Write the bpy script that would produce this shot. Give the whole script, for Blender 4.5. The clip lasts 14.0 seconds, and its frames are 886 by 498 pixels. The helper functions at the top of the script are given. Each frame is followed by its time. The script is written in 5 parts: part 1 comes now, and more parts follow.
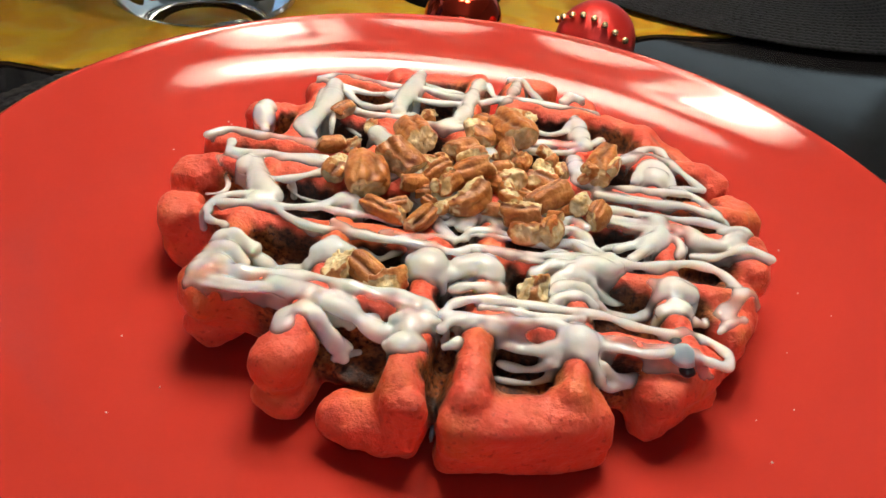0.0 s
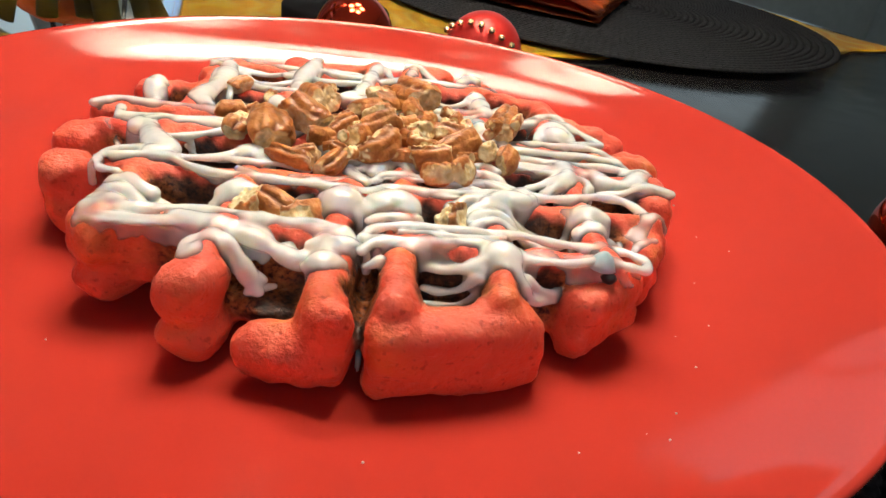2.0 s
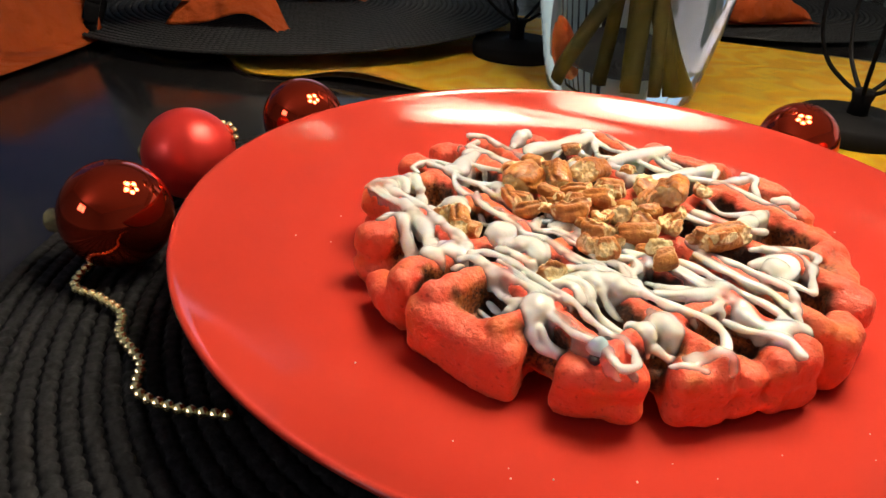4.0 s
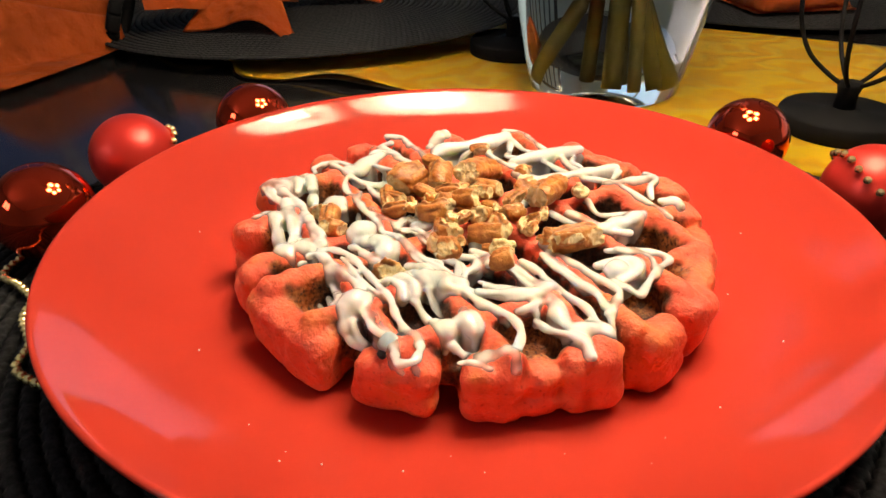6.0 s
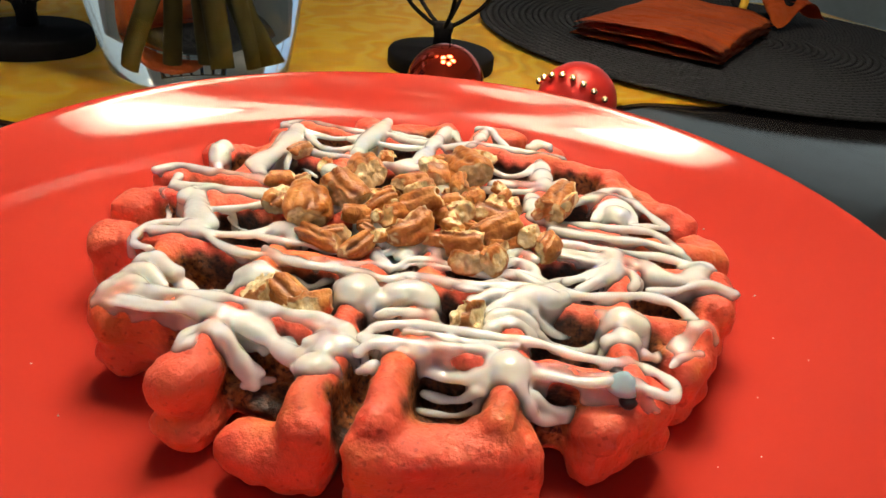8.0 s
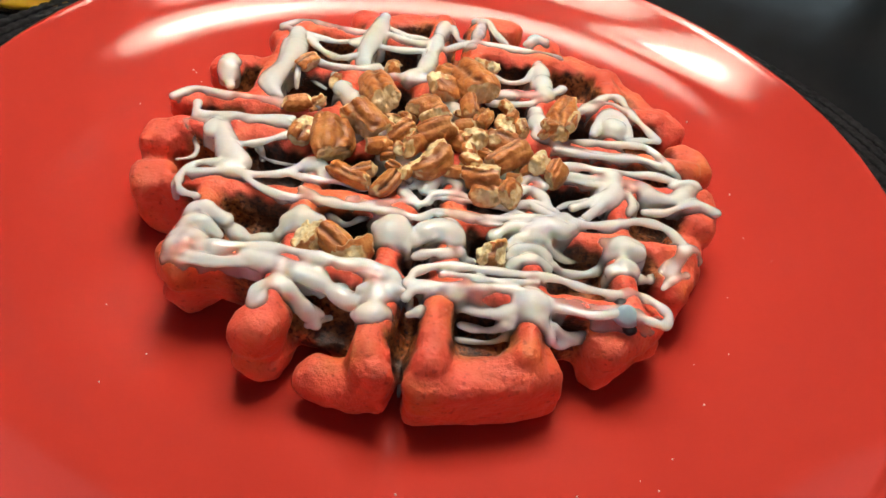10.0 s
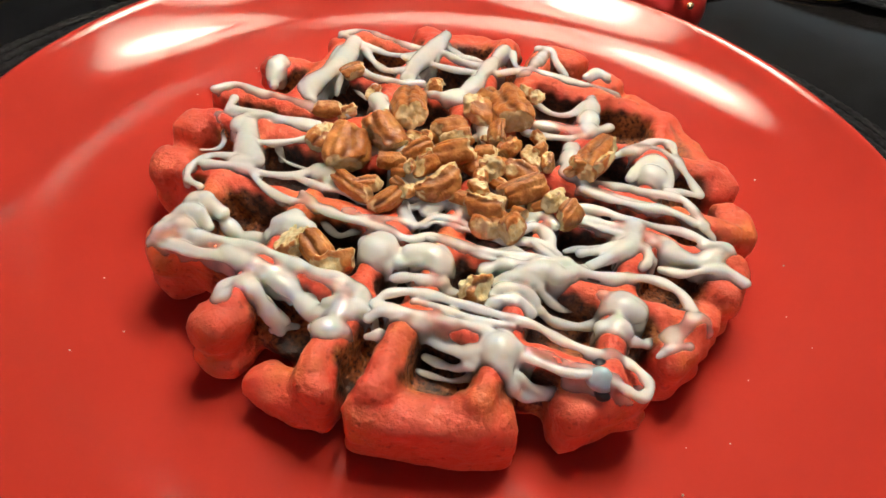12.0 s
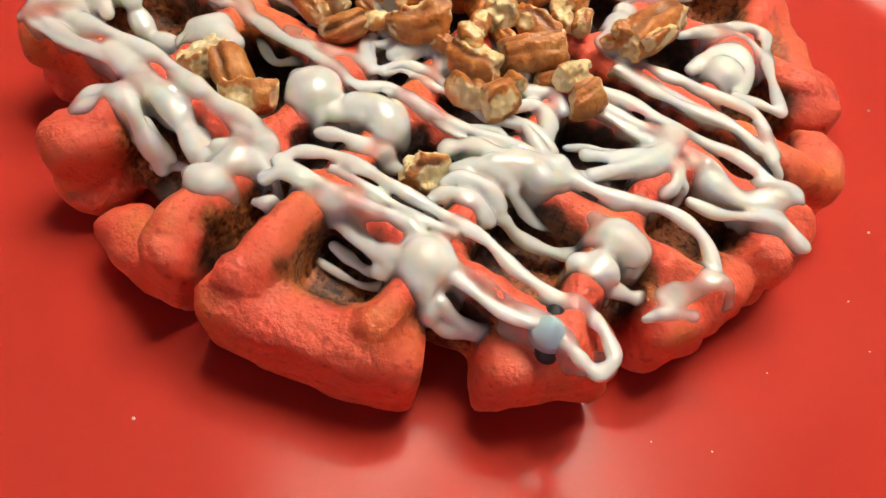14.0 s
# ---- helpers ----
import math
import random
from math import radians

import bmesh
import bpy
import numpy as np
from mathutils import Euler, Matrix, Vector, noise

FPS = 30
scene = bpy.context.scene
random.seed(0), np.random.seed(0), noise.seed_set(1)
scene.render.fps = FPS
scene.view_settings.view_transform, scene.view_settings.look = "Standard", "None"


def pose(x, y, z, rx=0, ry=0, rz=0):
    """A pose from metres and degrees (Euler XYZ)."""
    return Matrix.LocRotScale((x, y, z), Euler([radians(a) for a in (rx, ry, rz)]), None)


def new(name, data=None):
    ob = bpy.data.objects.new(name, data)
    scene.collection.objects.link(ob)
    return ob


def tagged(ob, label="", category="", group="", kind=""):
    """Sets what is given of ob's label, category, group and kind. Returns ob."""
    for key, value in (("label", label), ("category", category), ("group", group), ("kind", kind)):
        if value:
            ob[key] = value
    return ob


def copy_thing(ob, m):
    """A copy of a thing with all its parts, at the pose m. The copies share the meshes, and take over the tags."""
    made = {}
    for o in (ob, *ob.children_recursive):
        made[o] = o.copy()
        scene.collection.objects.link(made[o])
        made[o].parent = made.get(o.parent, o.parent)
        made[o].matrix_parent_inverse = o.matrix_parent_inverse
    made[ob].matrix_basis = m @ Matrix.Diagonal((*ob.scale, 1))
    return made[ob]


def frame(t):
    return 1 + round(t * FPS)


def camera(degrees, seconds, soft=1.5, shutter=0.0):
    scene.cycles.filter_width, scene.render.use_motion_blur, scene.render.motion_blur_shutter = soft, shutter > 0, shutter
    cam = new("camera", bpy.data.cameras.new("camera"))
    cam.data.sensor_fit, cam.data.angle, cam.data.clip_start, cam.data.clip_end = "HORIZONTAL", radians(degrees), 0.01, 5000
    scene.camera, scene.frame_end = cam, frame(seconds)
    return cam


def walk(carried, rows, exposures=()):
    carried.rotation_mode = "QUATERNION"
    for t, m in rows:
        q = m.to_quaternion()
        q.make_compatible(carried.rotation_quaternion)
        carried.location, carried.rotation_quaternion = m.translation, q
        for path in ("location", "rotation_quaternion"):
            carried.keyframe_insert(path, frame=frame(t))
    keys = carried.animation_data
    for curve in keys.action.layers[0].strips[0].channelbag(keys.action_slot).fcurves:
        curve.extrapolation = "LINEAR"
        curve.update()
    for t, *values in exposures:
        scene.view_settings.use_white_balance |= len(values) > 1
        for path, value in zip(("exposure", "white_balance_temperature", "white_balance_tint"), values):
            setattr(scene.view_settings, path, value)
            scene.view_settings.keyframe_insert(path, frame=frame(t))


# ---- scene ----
cam = camera(65.63, 14.0)
# seconds, eye, yaw, pitch, roll
PATH = [
    (0.0, -0.0000, -0.1686, 0.1314, 1.55, -37.52, 7.17),
    (0.5, -0.0112, -0.1799, 0.1189, -0.89, -32.83, 5.87),
    (1.0, -0.0199, -0.1927, 0.1473, -1.85, -34.40, 4.67),
    (1.5, -0.0244, -0.1994, 0.1253, -9.16, -34.69, 8.18),
    (2.0, -0.0014, -0.1844, 0.1010, -7.92, -30.22, 8.87),
    (2.5, 0.0273, -0.1853, 0.1044, 6.85, -29.66, 7.62),
    (3.0, 0.0616, -0.1911, 0.1169, 24.96, -29.96, 8.77),
    (3.2, 0.0759, -0.1911, 0.1202, 31.61, -30.46, 7.88),
    (5.3, 0.1873, -0.1270, 0.1454, 60.66, -28.71, 0.40),
    (5.5, 0.1860, -0.1211, 0.1418, 60.20, -29.36, 0.50),
    (6.0, 0.1841, -0.1177, 0.1411, 59.56, -30.94, -0.28),
    (6.5, 0.1626, -0.1307, 0.1387, 50.10, -31.04, -0.02),
    (7.0, 0.1216, -0.1527, 0.1228, 35.02, -30.19, -1.11),
    (7.2, 0.0896, -0.1602, 0.1123, 25.74, -28.63, 1.52),
    (9.3, 0.0032, -0.1689, 0.1465, -2.26, -38.89, 7.38),
    (9.5, 0.0040, -0.1665, 0.1530, -2.49, -41.78, 7.41),
    (10.0, 0.0024, -0.1640, 0.1519, -2.04, -45.98, 8.37),
    (10.5, 0.0039, -0.1581, 0.1539, -0.96, -47.12, 7.36),
    (11.0, 0.0011, -0.1519, 0.1646, -1.04, -45.36, 9.17),
    (11.5, 0.0049, -0.1521, 0.1637, 2.77, -46.08, 7.62),
    (12.0, 0.0350, -0.1514, 0.1494, 12.54, -45.31, 6.60),
    (12.5, 0.0592, -0.1480, 0.1367, 25.38, -41.64, 6.89),
    (13.0, 0.0730, -0.1365, 0.1337, 30.13, -45.53, 6.53),
    (13.5, 0.0561, -0.1220, 0.1357, 26.89, -48.52, 7.90),
    (14.0, 0.0505, -0.1118, 0.1198, 18.58, -56.88, 14.64),
]
walk(cam, [(t, pose(x, y, z, 90 + pitch, 0, yaw) @ pose(0, 0, 0, 0, 0, roll)) for t, x, y, z, yaw, pitch, roll in PATH],
     [(0.0, -0.58, 6300, 10), (1.0, -0.5, 6500, 10), (2.0, -0.29, 6500, 10), (3.2, -0.26, 6800, 10), (5.3, -0.08, 7500, 10), (6.5, -0.12, 7900, 10), (7.2, -0.18, 7600, 10),
      (9.3, -0.63, 6250, 10), (10.5, -0.65, 6250, 10), (11.5, -0.79, 6250, 10), (12.5, -0.61, 6700, 10), (13.2, -0.61, 6650, 10), (14.0, -0.6, 6500, 10)])

# ---- light ----
TABLE, MAT = -0.010, -0.006      # table top and placemat top; the plate's rim is at 0.026
FLOOR, ROOM = -0.76, 1.75        # floor level, ceiling level
HUB = (0.0, 0.142, 0.45)        # the chandelier over the table
world = bpy.data.worlds.new("room_air")
scene.world = world
world.use_nodes = True
world.node_tree.nodes["Background"].inputs[0].default_value = (0.55, 0.6, 0.7, 1)
world.node_tree.nodes["Background"].inputs[1].default_value = 0.15
BULB, SHADE = 84.0, 3.4
LAMP_RING, LAMP_TURN = 0.100, 6.0


# ---- materials ----
def material(name, colour, rough=0.5, metal=0.0, **more):
    m = bpy.data.materials.new(name)
    m.use_nodes = True
    b = m.node_tree.nodes["Principled BSDF"]
    b.inputs["Base Color"].default_value = (*colour, 1)
    b.inputs["Roughness"].default_value = rough
    b.inputs["Metallic"].default_value = metal
    for key, value in more.items():
        b.inputs[key.replace("_", " ")].default_value = value
    return m


def bsdf(m):
    return m.node_tree.nodes["Principled BSDF"]


def node(m, kind, **values):
    n = m.node_tree.nodes.new(kind)
    for key, value in values.items():
        n.inputs[key.replace("_", " ")].default_value = value
    return n


def link(m, a, b):
    m.node_tree.links.new(a, b)


def noise_at(m, scale, detail=4.0, rough=0.55):
    n = node(m, "ShaderNodeTexNoise", Scale=scale, Detail=detail, Roughness=rough)
    link(m, node(m, "ShaderNodeTexCoord").outputs["Object"], n.inputs["Vector"])
    return n.outputs["Fac"]


def ramp(m, fac, *stops):
    n = m.node_tree.nodes.new("ShaderNodeValToRGB")
    while len(n.color_ramp.elements) < len(stops):
        n.color_ramp.elements.new(0.5)
    for e, (at, colour) in zip(n.color_ramp.elements, stops):
        e.position, e.color = at, (*colour, 1)
    link(m, fac, n.inputs["Fac"])
    return n.outputs["Color"]


def mixed(m, fac, a, b):
    n = m.node_tree.nodes.new("ShaderNodeMix")
    n.data_type = "RGBA"
    for value, slot in ((fac, n.inputs[0]), (a, n.inputs[6]), (b, n.inputs[7])):
        if isinstance(value, bpy.types.NodeSocket):
            link(m, value, slot)
        else:
            slot.default_value = value if isinstance(value, float) else (*value, 1)
    return n.outputs[2]


def bumped(m, *layers):
    """Layers of (socket, metres)."""
    last = None
    for height, depth in layers:
        n = node(m, "ShaderNodeBump", Strength=1.0, Distance=depth)
        link(m, height, n.inputs["Height"])
        if last:
            link(m, last, n.inputs["Normal"])
        last = n.outputs["Normal"]
    link(m, last, bsdf(m).inputs["Normal"])


def make_waffle_material():
    m = material("red_waffle", (0.6, 0.08, 0.04), 0.45, Specular_IOR_Level=0.45, Subsurface_Weight=0.15, Subsurface_Scale=0.002)
    big, mid, fine = noise_at(m, 55, 3), noise_at(m, 240, 3), noise_at(m, 1300, 3)
    red = ramp(m, big, (0.3, (0.82, 0.116, 0.072)), (0.52, (0.84, 0.150, 0.078)), (0.68, (0.80, 0.196, 0.064)))
    pits = noise_at(m, 700, 2, 0.4)
    speck = ramp(m, pits, (0.27, (0.30, 0.03, 0.012)), (0.38, (1, 1, 1)))
    n = m.node_tree.nodes.new("ShaderNodeMix")
    n.data_type, n.blend_type = "RGBA", "MULTIPLY"
    n.inputs[0].default_value = 0.35
    link(m, red, n.inputs[6]), link(m, speck, n.inputs[7])
    # the pockets' floors baked brown and porous, their shade painted in near-black
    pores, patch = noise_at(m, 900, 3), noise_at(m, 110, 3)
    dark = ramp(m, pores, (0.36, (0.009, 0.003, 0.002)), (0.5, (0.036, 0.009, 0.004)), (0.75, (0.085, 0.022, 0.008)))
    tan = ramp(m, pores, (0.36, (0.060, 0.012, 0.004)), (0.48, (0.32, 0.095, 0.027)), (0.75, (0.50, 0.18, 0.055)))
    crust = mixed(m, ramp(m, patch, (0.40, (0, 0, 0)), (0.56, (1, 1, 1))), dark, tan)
    pocket_shade = m.node_tree.nodes.new("ShaderNodeAttribute")
    pocket_shade.attribute_name = "pocket_shade"
    crust = mixed(m, pocket_shade.outputs["Fac"], crust, dark)
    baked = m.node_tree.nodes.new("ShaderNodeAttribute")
    baked.attribute_name = "brown_and_shade"
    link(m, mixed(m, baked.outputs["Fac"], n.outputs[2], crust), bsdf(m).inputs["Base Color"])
    link(m, ramp(m, mid, (0.35, (0.38,) * 3), (0.7, (0.62,) * 3)), bsdf(m).inputs["Roughness"])
    bumped(m, (mid, 0.0009), (noise_at(m, 750, 4, 0.6), 0.0005))
    return m


def make_icing_material():
    """Cream icing: opaque where it lies thick, half clear where it ran thin over the crumb."""
    m = material("cream_icing", (0.86, 0.85, 0.80), 0.15, Subsurface_Weight=0.9, Subsurface_Scale=0.0032, IOR=1.5, Coat_Weight=1.0, Coat_Roughness=0.05, Coat_IOR=1.6)
    bsdf(m).inputs["Subsurface Radius"].default_value = (1.0, 0.8, 0.65)
    n = noise_at(m, 120, 3)
    link(m, ramp(m, n, (0.3, (0.84, 0.85, 0.80)), (0.7, (0.91, 0.92, 0.87))), bsdf(m).inputs["Base Color"])
    depth = m.node_tree.nodes.new("ShaderNodeAttribute")
    depth.attribute_name = "thickness"
    link(m, ramp(m, depth.outputs["Fac"], (0.0, (0.06,) * 3), (0.35, (0.38,) * 3), (0.75, (0.84,) * 3), (1.0, (0.96,) * 3)), bsdf(m).inputs["Alpha"])
    bumped(m, (noise_at(m, 210, 2), 0.00030))
    return m


def make_nut_material():
    """Amber-brown skin, darker along the furrows, and cream kernel where the nut broke."""
    m = material("pecan", (0.4, 0.17, 0.05), 0.36, Coat_Weight=0.15, Coat_Roughness=0.25)
    streak, grain, patch = noise_at(m, 260, 5), noise_at(m, 1100, 4), noise_at(m, 100, 2)
    skin = ramp(m, streak, (0.30, (0.33, 0.087, 0.015)), (0.44, (0.50, 0.165, 0.033)), (0.58, (0.61, 0.245, 0.058)), (0.75, (0.72, 0.37, 0.12)))
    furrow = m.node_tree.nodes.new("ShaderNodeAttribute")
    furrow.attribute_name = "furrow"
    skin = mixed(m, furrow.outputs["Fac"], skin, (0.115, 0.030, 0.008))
    flesh = ramp(m, noise_at(m, 330, 5), (0.28, (0.72, 0.42, 0.14)), (0.42, (0.86, 0.64, 0.30)), (0.54, (0.92, 0.77, 0.45)), (0.75, (0.94, 0.84, 0.57)))
    broken = m.node_tree.nodes.new("ShaderNodeAttribute")
    broken.attribute_name = "broken"
    link(m, mixed(m, broken.outputs["Fac"], skin, flesh), bsdf(m).inputs["Base Color"])
    link(m, ramp(m, patch, (0.35, (0.28,) * 3), (0.65, (0.46,) * 3)), bsdf(m).inputs["Roughness"])
    bumped(m, (streak, 0.0006), (grain, 0.0003))
    return m


def make_plate_material():
    m = material("red_glaze", (0.6, 0.03, 0.012), 0.1, IOR=1.42)
    n = noise_at(m, 14, 3)
    link(m, ramp(m, n, (0.3, (0.45, 0.037, 0.025)), (0.7, (0.49, 0.043, 0.029))), bsdf(m).inputs["Base Color"])
    # scuffed where it is eaten from, still bright towards the rim
    far = m.node_tree.nodes.new("ShaderNodeVectorMath")
    far.operation = "LENGTH"
    link(m, node(m, "ShaderNodeTexCoord").outputs["Object"], far.inputs[0])
    smear = noise_at(m, 30, 5, 0.65)
    used = ramp(m, smear, (0.35, (0.15,) * 3), (0.8, (0.26,) * 3))
    bright = ramp(m, smear, (0.35, (0.055,) * 3), (0.8, (0.095,) * 3))
    rim = ramp(m, far.outputs["Value"], (0.100, (0, 0, 0)), (0.121, (1, 1, 1)))
    link(m, mixed(m, rim, used, bright), bsdf(m).inputs["Roughness"])
    link(m, mixed(m, rim, (0.15, 0.15, 0.15), (0.5, 0.5, 0.5)), bsdf(m).inputs["Specular IOR Level"])
    bumped(m, (noise_at(m, 25, 1), 0.0001))
    return m


def make_cloth(name, dark, light, scale=900):
    m = material(name, light, 0.85)
    weave, fold = noise_at(m, scale, 3), noise_at(m, 22, 3)
    link(m, ramp(m, fold, (0.3, dark), (0.7, light)), bsdf(m).inputs["Base Color"])
    bumped(m, (weave, 0.0004))
    return m


def make_runner_material():
    m = material("gold_damask", (0.62, 0.33, 0.035), 0.4, Sheen_Weight=0.2)
    w = node(m, "ShaderNodeTexWave", Scale=9.0, Distortion=14.0, Detail=2.0, Detail_Scale=2.0)
    link(m, node(m, "ShaderNodeTexCoord").outputs["Object"], w.inputs["Vector"])
    link(m, ramp(m, w.outputs["Fac"], (0.2, (0.92, 0.50, 0.010)), (0.8, (0.98, 0.64, 0.022))), bsdf(m).inputs["Base Color"])
    link(m, ramp(m, w.outputs["Fac"], (0.2, (0.5,) * 3), (0.8, (0.36,) * 3)), bsdf(m).inputs["Roughness"])
    bumped(m, (noise_at(m, 26, 4), 0.0032), (w.outputs["Fac"], 0.0008), (noise_at(m, 1400, 2), 0.0003))
    return m


def make_wood_material():
    m = material("black_lacquer", (0.012, 0.011, 0.012), 0.2, Specular_IOR_Level=0.36)
    n = noise_at(m, 9, 5)
    link(m, ramp(m, n, (0.3, (0.008, 0.008, 0.009)), (0.7, (0.018, 0.016, 0.016))), bsdf(m).inputs["Base Color"])
    link(m, ramp(m, noise_at(m, 60, 5), (0.3, (0.10,) * 3), (0.7, (0.19,) * 3)), bsdf(m).inputs["Roughness"])
    return m


def make_weave_material():
    m = material("black_woven_straw", (0.02, 0.02, 0.022), 0.75, Specular_IOR_Level=0.12)
    n = noise_at(m, 500, 3)
    link(m, ramp(m, n, (0.3, (0.006, 0.006, 0.007)), (0.75, (0.024, 0.025, 0.028))), bsdf(m).inputs["Base Color"])
    bumped(m, (n, 0.0004))
    return m


WAFFLE, ICING, PECAN, GLAZE = make_waffle_material(), make_icing_material(), make_nut_material(), make_plate_material()
RUNNER, LACQUER, STRAW = make_runner_material(), make_wood_material(), make_weave_material()
ORANGE = make_cloth("orange_linen", (0.40, 0.058, 0.006), (0.54, 0.092, 0.010))
bumped(ORANGE, (noise_at(ORANGE, 30, 2), 0.016), (noise_at(ORANGE, 90, 2), 0.003), (noise_at(ORANGE, 1100, 2), 0.0003))
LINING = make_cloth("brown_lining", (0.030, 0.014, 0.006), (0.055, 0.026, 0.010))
SHINY_RED = material("mirror_red", (0.90, 0.075, 0.032), 0.05, 0.95)
MATTE_RED = material("satin_red", (0.66, 0.035, 0.028), 0.36, 0.4)
GOLD = material("polished_gold", (1.0, 0.82, 0.45), 0.2, 0.9)
IRON = material("black_iron", (0.008, 0.008, 0.009), 0.6, Specular_IOR_Level=0.03)
GLASS = material("clear_glass", (0.95, 0.98, 0.97), 0.02, Transmission_Weight=1.0, IOR=1.36)
STEM = make_cloth("green_stem", (0.045, 0.036, 0.008), (0.13, 0.105, 0.022), 260)
LEAF = make_cloth("green_leaf", (0.05, 0.18, 0.03), (0.22, 0.40, 0.12), 300)
PINK = material("coral_plastic", (0.62, 0.10, 0.09), 0.35)
SILVER = material("silver_foil", (0.84, 0.87, 0.86), 0.3, 0.2)
YELLOW = material("yellow_ribbon", (0.75, 0.45, 0.03), 0.5)
ICING_SPECK = material("dried_icing", (0.75, 0.70, 0.64), 0.5)
BLUE_DYE = material("blue_food_dye", (0.50, 0.70, 0.76), 0.2, Subsurface_Weight=0.2, Subsurface_Scale=0.001)
CHAR_SHADE = material("char_and_shade", (0.012, 0.012, 0.016), 0.5)
WALL_PAINT = make_cloth("sage_wall_paint", (0.46, 0.50, 0.46), (0.52, 0.56, 0.52), 200)
CEILING_PAINT = material("cream_ceiling_paint", (0.78, 0.76, 0.71), 0.8)
CARPET = make_cloth("pale_grey_carpet", (0.62, 0.67, 0.69), (0.72, 0.77, 0.80), 300)
FROST = material("lit_frosted_glass", (0.9, 0.88, 0.82), 0.4, Emission_Color=(1.0, 0.88, 0.72, 1), Emission_Strength=SHADE)
FILAMENT = material("lit_bulb_glass", (0.9, 0.88, 0.82), 0.4, Emission_Color=(1.0, 0.88, 0.72, 1), Emission_Strength=BULB)
BRASS = material("dark_bronze", (0.10, 0.07, 0.05), 0.4, 1.0)
SKYPANE = material("evening_sky", (0.3, 0.4, 0.6), 1.0, Emission_Color=(0.40, 0.66, 1.0, 1), Emission_Strength=0.95)
DUSK = material("grey_dusk", (0.5, 0.55, 0.5), 1.0, Emission_Color=(0.72, 0.90, 1.0, 1), Emission_Strength=0.55)
DIM_BLUE = material("dim_blue_pane", (0.02, 0.03, 0.06), 1.0, Emission_Color=(0.10, 0.30, 1.0, 1), Emission_Strength=0.16)
FILL = material("pale_fill_light", (0.5, 0.5, 0.6), 1.0, Emission_Color=(0.95, 0.88, 1.0, 1), Emission_Strength=7.5)


# ---- mesh helpers ----
def part(name, bm, mat, parent=None, label="", smooth=True):
    me = bpy.data.meshes.new(name)
    bm.to_mesh(me)
    bm.free()
    return dress(name, me, mat, parent, label, smooth)


def dress(name, me, mat, parent=None, label="", smooth=True):
    for m in mat if isinstance(mat, (list, tuple)) else (mat,):
        me.materials.append(m)
    me.polygons.foreach_set("use_smooth", [smooth] * len(me.polygons))
    ob = new(name, me)
    if parent:
        ob.parent = parent
    if label:
        tagged(ob, label)
    return ob


def thing(name, label, category, at=(0, 0, 0), group="", kind="", turn=0.0):
    ob = new(name)
    ob.empty_display_size = 0.02
    ob.matrix_basis = pose(*at, 0, 0, turn)
    return tagged(ob, label, category, group, kind)


def lathe(profile, steps=96):
    """A turned bmesh from (radius, height) pairs."""
    bm = bmesh.new()
    rings = []
    for r, z in profile:
        if r < 1e-6:
            rings.append([bm.verts.new((0, 0, z))])
        else:
            rings.append([bm.verts.new((r * math.cos(2 * math.pi * k / steps), r * math.sin(2 * math.pi * k / steps), z)) for k in range(steps)])
    for a, b in zip(rings, rings[1:]):
        for k in range(steps):
            j = (k + 1) % steps
            face = [a[k % len(a)], a[j % len(a)], b[j % len(b)], b[k % len(b)]]
            face = list(dict.fromkeys(face))
            if len(face) > 2:
                bm.faces.new(face)
    bmesh.ops.recalc_face_normals(bm, faces=bm.faces)
    return bm


def glide(points, steps=8):
    """Catmull-Rom through rows of any width."""
    p = np.array(points, float)
    if len(p) == 1:
        return p
    p = np.vstack([2 * p[0] - p[1], p, 2 * p[-1] - p[-2]])
    out = []
    for k in range(1, len(p) - 2):
        for s in np.linspace(0, 1, steps, endpoint=False):
            a, b, c, d = p[k - 1 : k + 3]
            out.append(0.5 * (2 * b + (c - a) * s + (2 * a - 5 * b + 4 * c - d) * s**2 + (3 * b - a - 3 * c + d) * s**3))
    return np.array([*out, p[-2]])


def tube(points, radius, sides=10, steps=8, bm=None):
    """A round rod along a smooth curve; rows of x, y, z or x, y, z, radius."""
    bm = bm or bmesh.new()
    line = glide(points, steps)
    rings = []
    for k, row in enumerate(line):
        at, r = Vector(row[:3].tolist()), float(row[3]) if len(row) > 3 else radius
        way = Vector((line[min(k + 1, len(line) - 1)][:3] - line[max(k - 1, 0)][:3]).tolist()).normalized()
        side = way.cross(Vector((0, 0, 1)) if abs(way.z) < 0.9 else Vector((1, 0, 0))).normalized()
        up = side.cross(way)
        rings.append([bm.verts.new(at + r * (math.cos(a) * side + math.sin(a) * up)) for a in (2 * math.pi * n / sides for n in range(sides))])
    for a, b in zip(rings, rings[1:]):
        for n in range(sides):
            bm.faces.new((a[n], a[(n + 1) % sides], b[(n + 1) % sides], b[n]))
    bm.faces.new(rings[0][::-1]), bm.faces.new(rings[-1])
    return bm


def box(size, at=(0, 0, 0), bevel=0.0, bm=None, segments=2):
    made = bmesh.new()
    bmesh.ops.create_cube(made, size=1)
    bmesh.ops.scale(made, vec=size, verts=made.verts)
    if bevel:
        bmesh.ops.bevel(made, geom=made.edges[:], offset=bevel, segments=segments, profile=0.5, affect="EDGES")
    bmesh.ops.translate(made, vec=at, verts=made.verts)
    return made


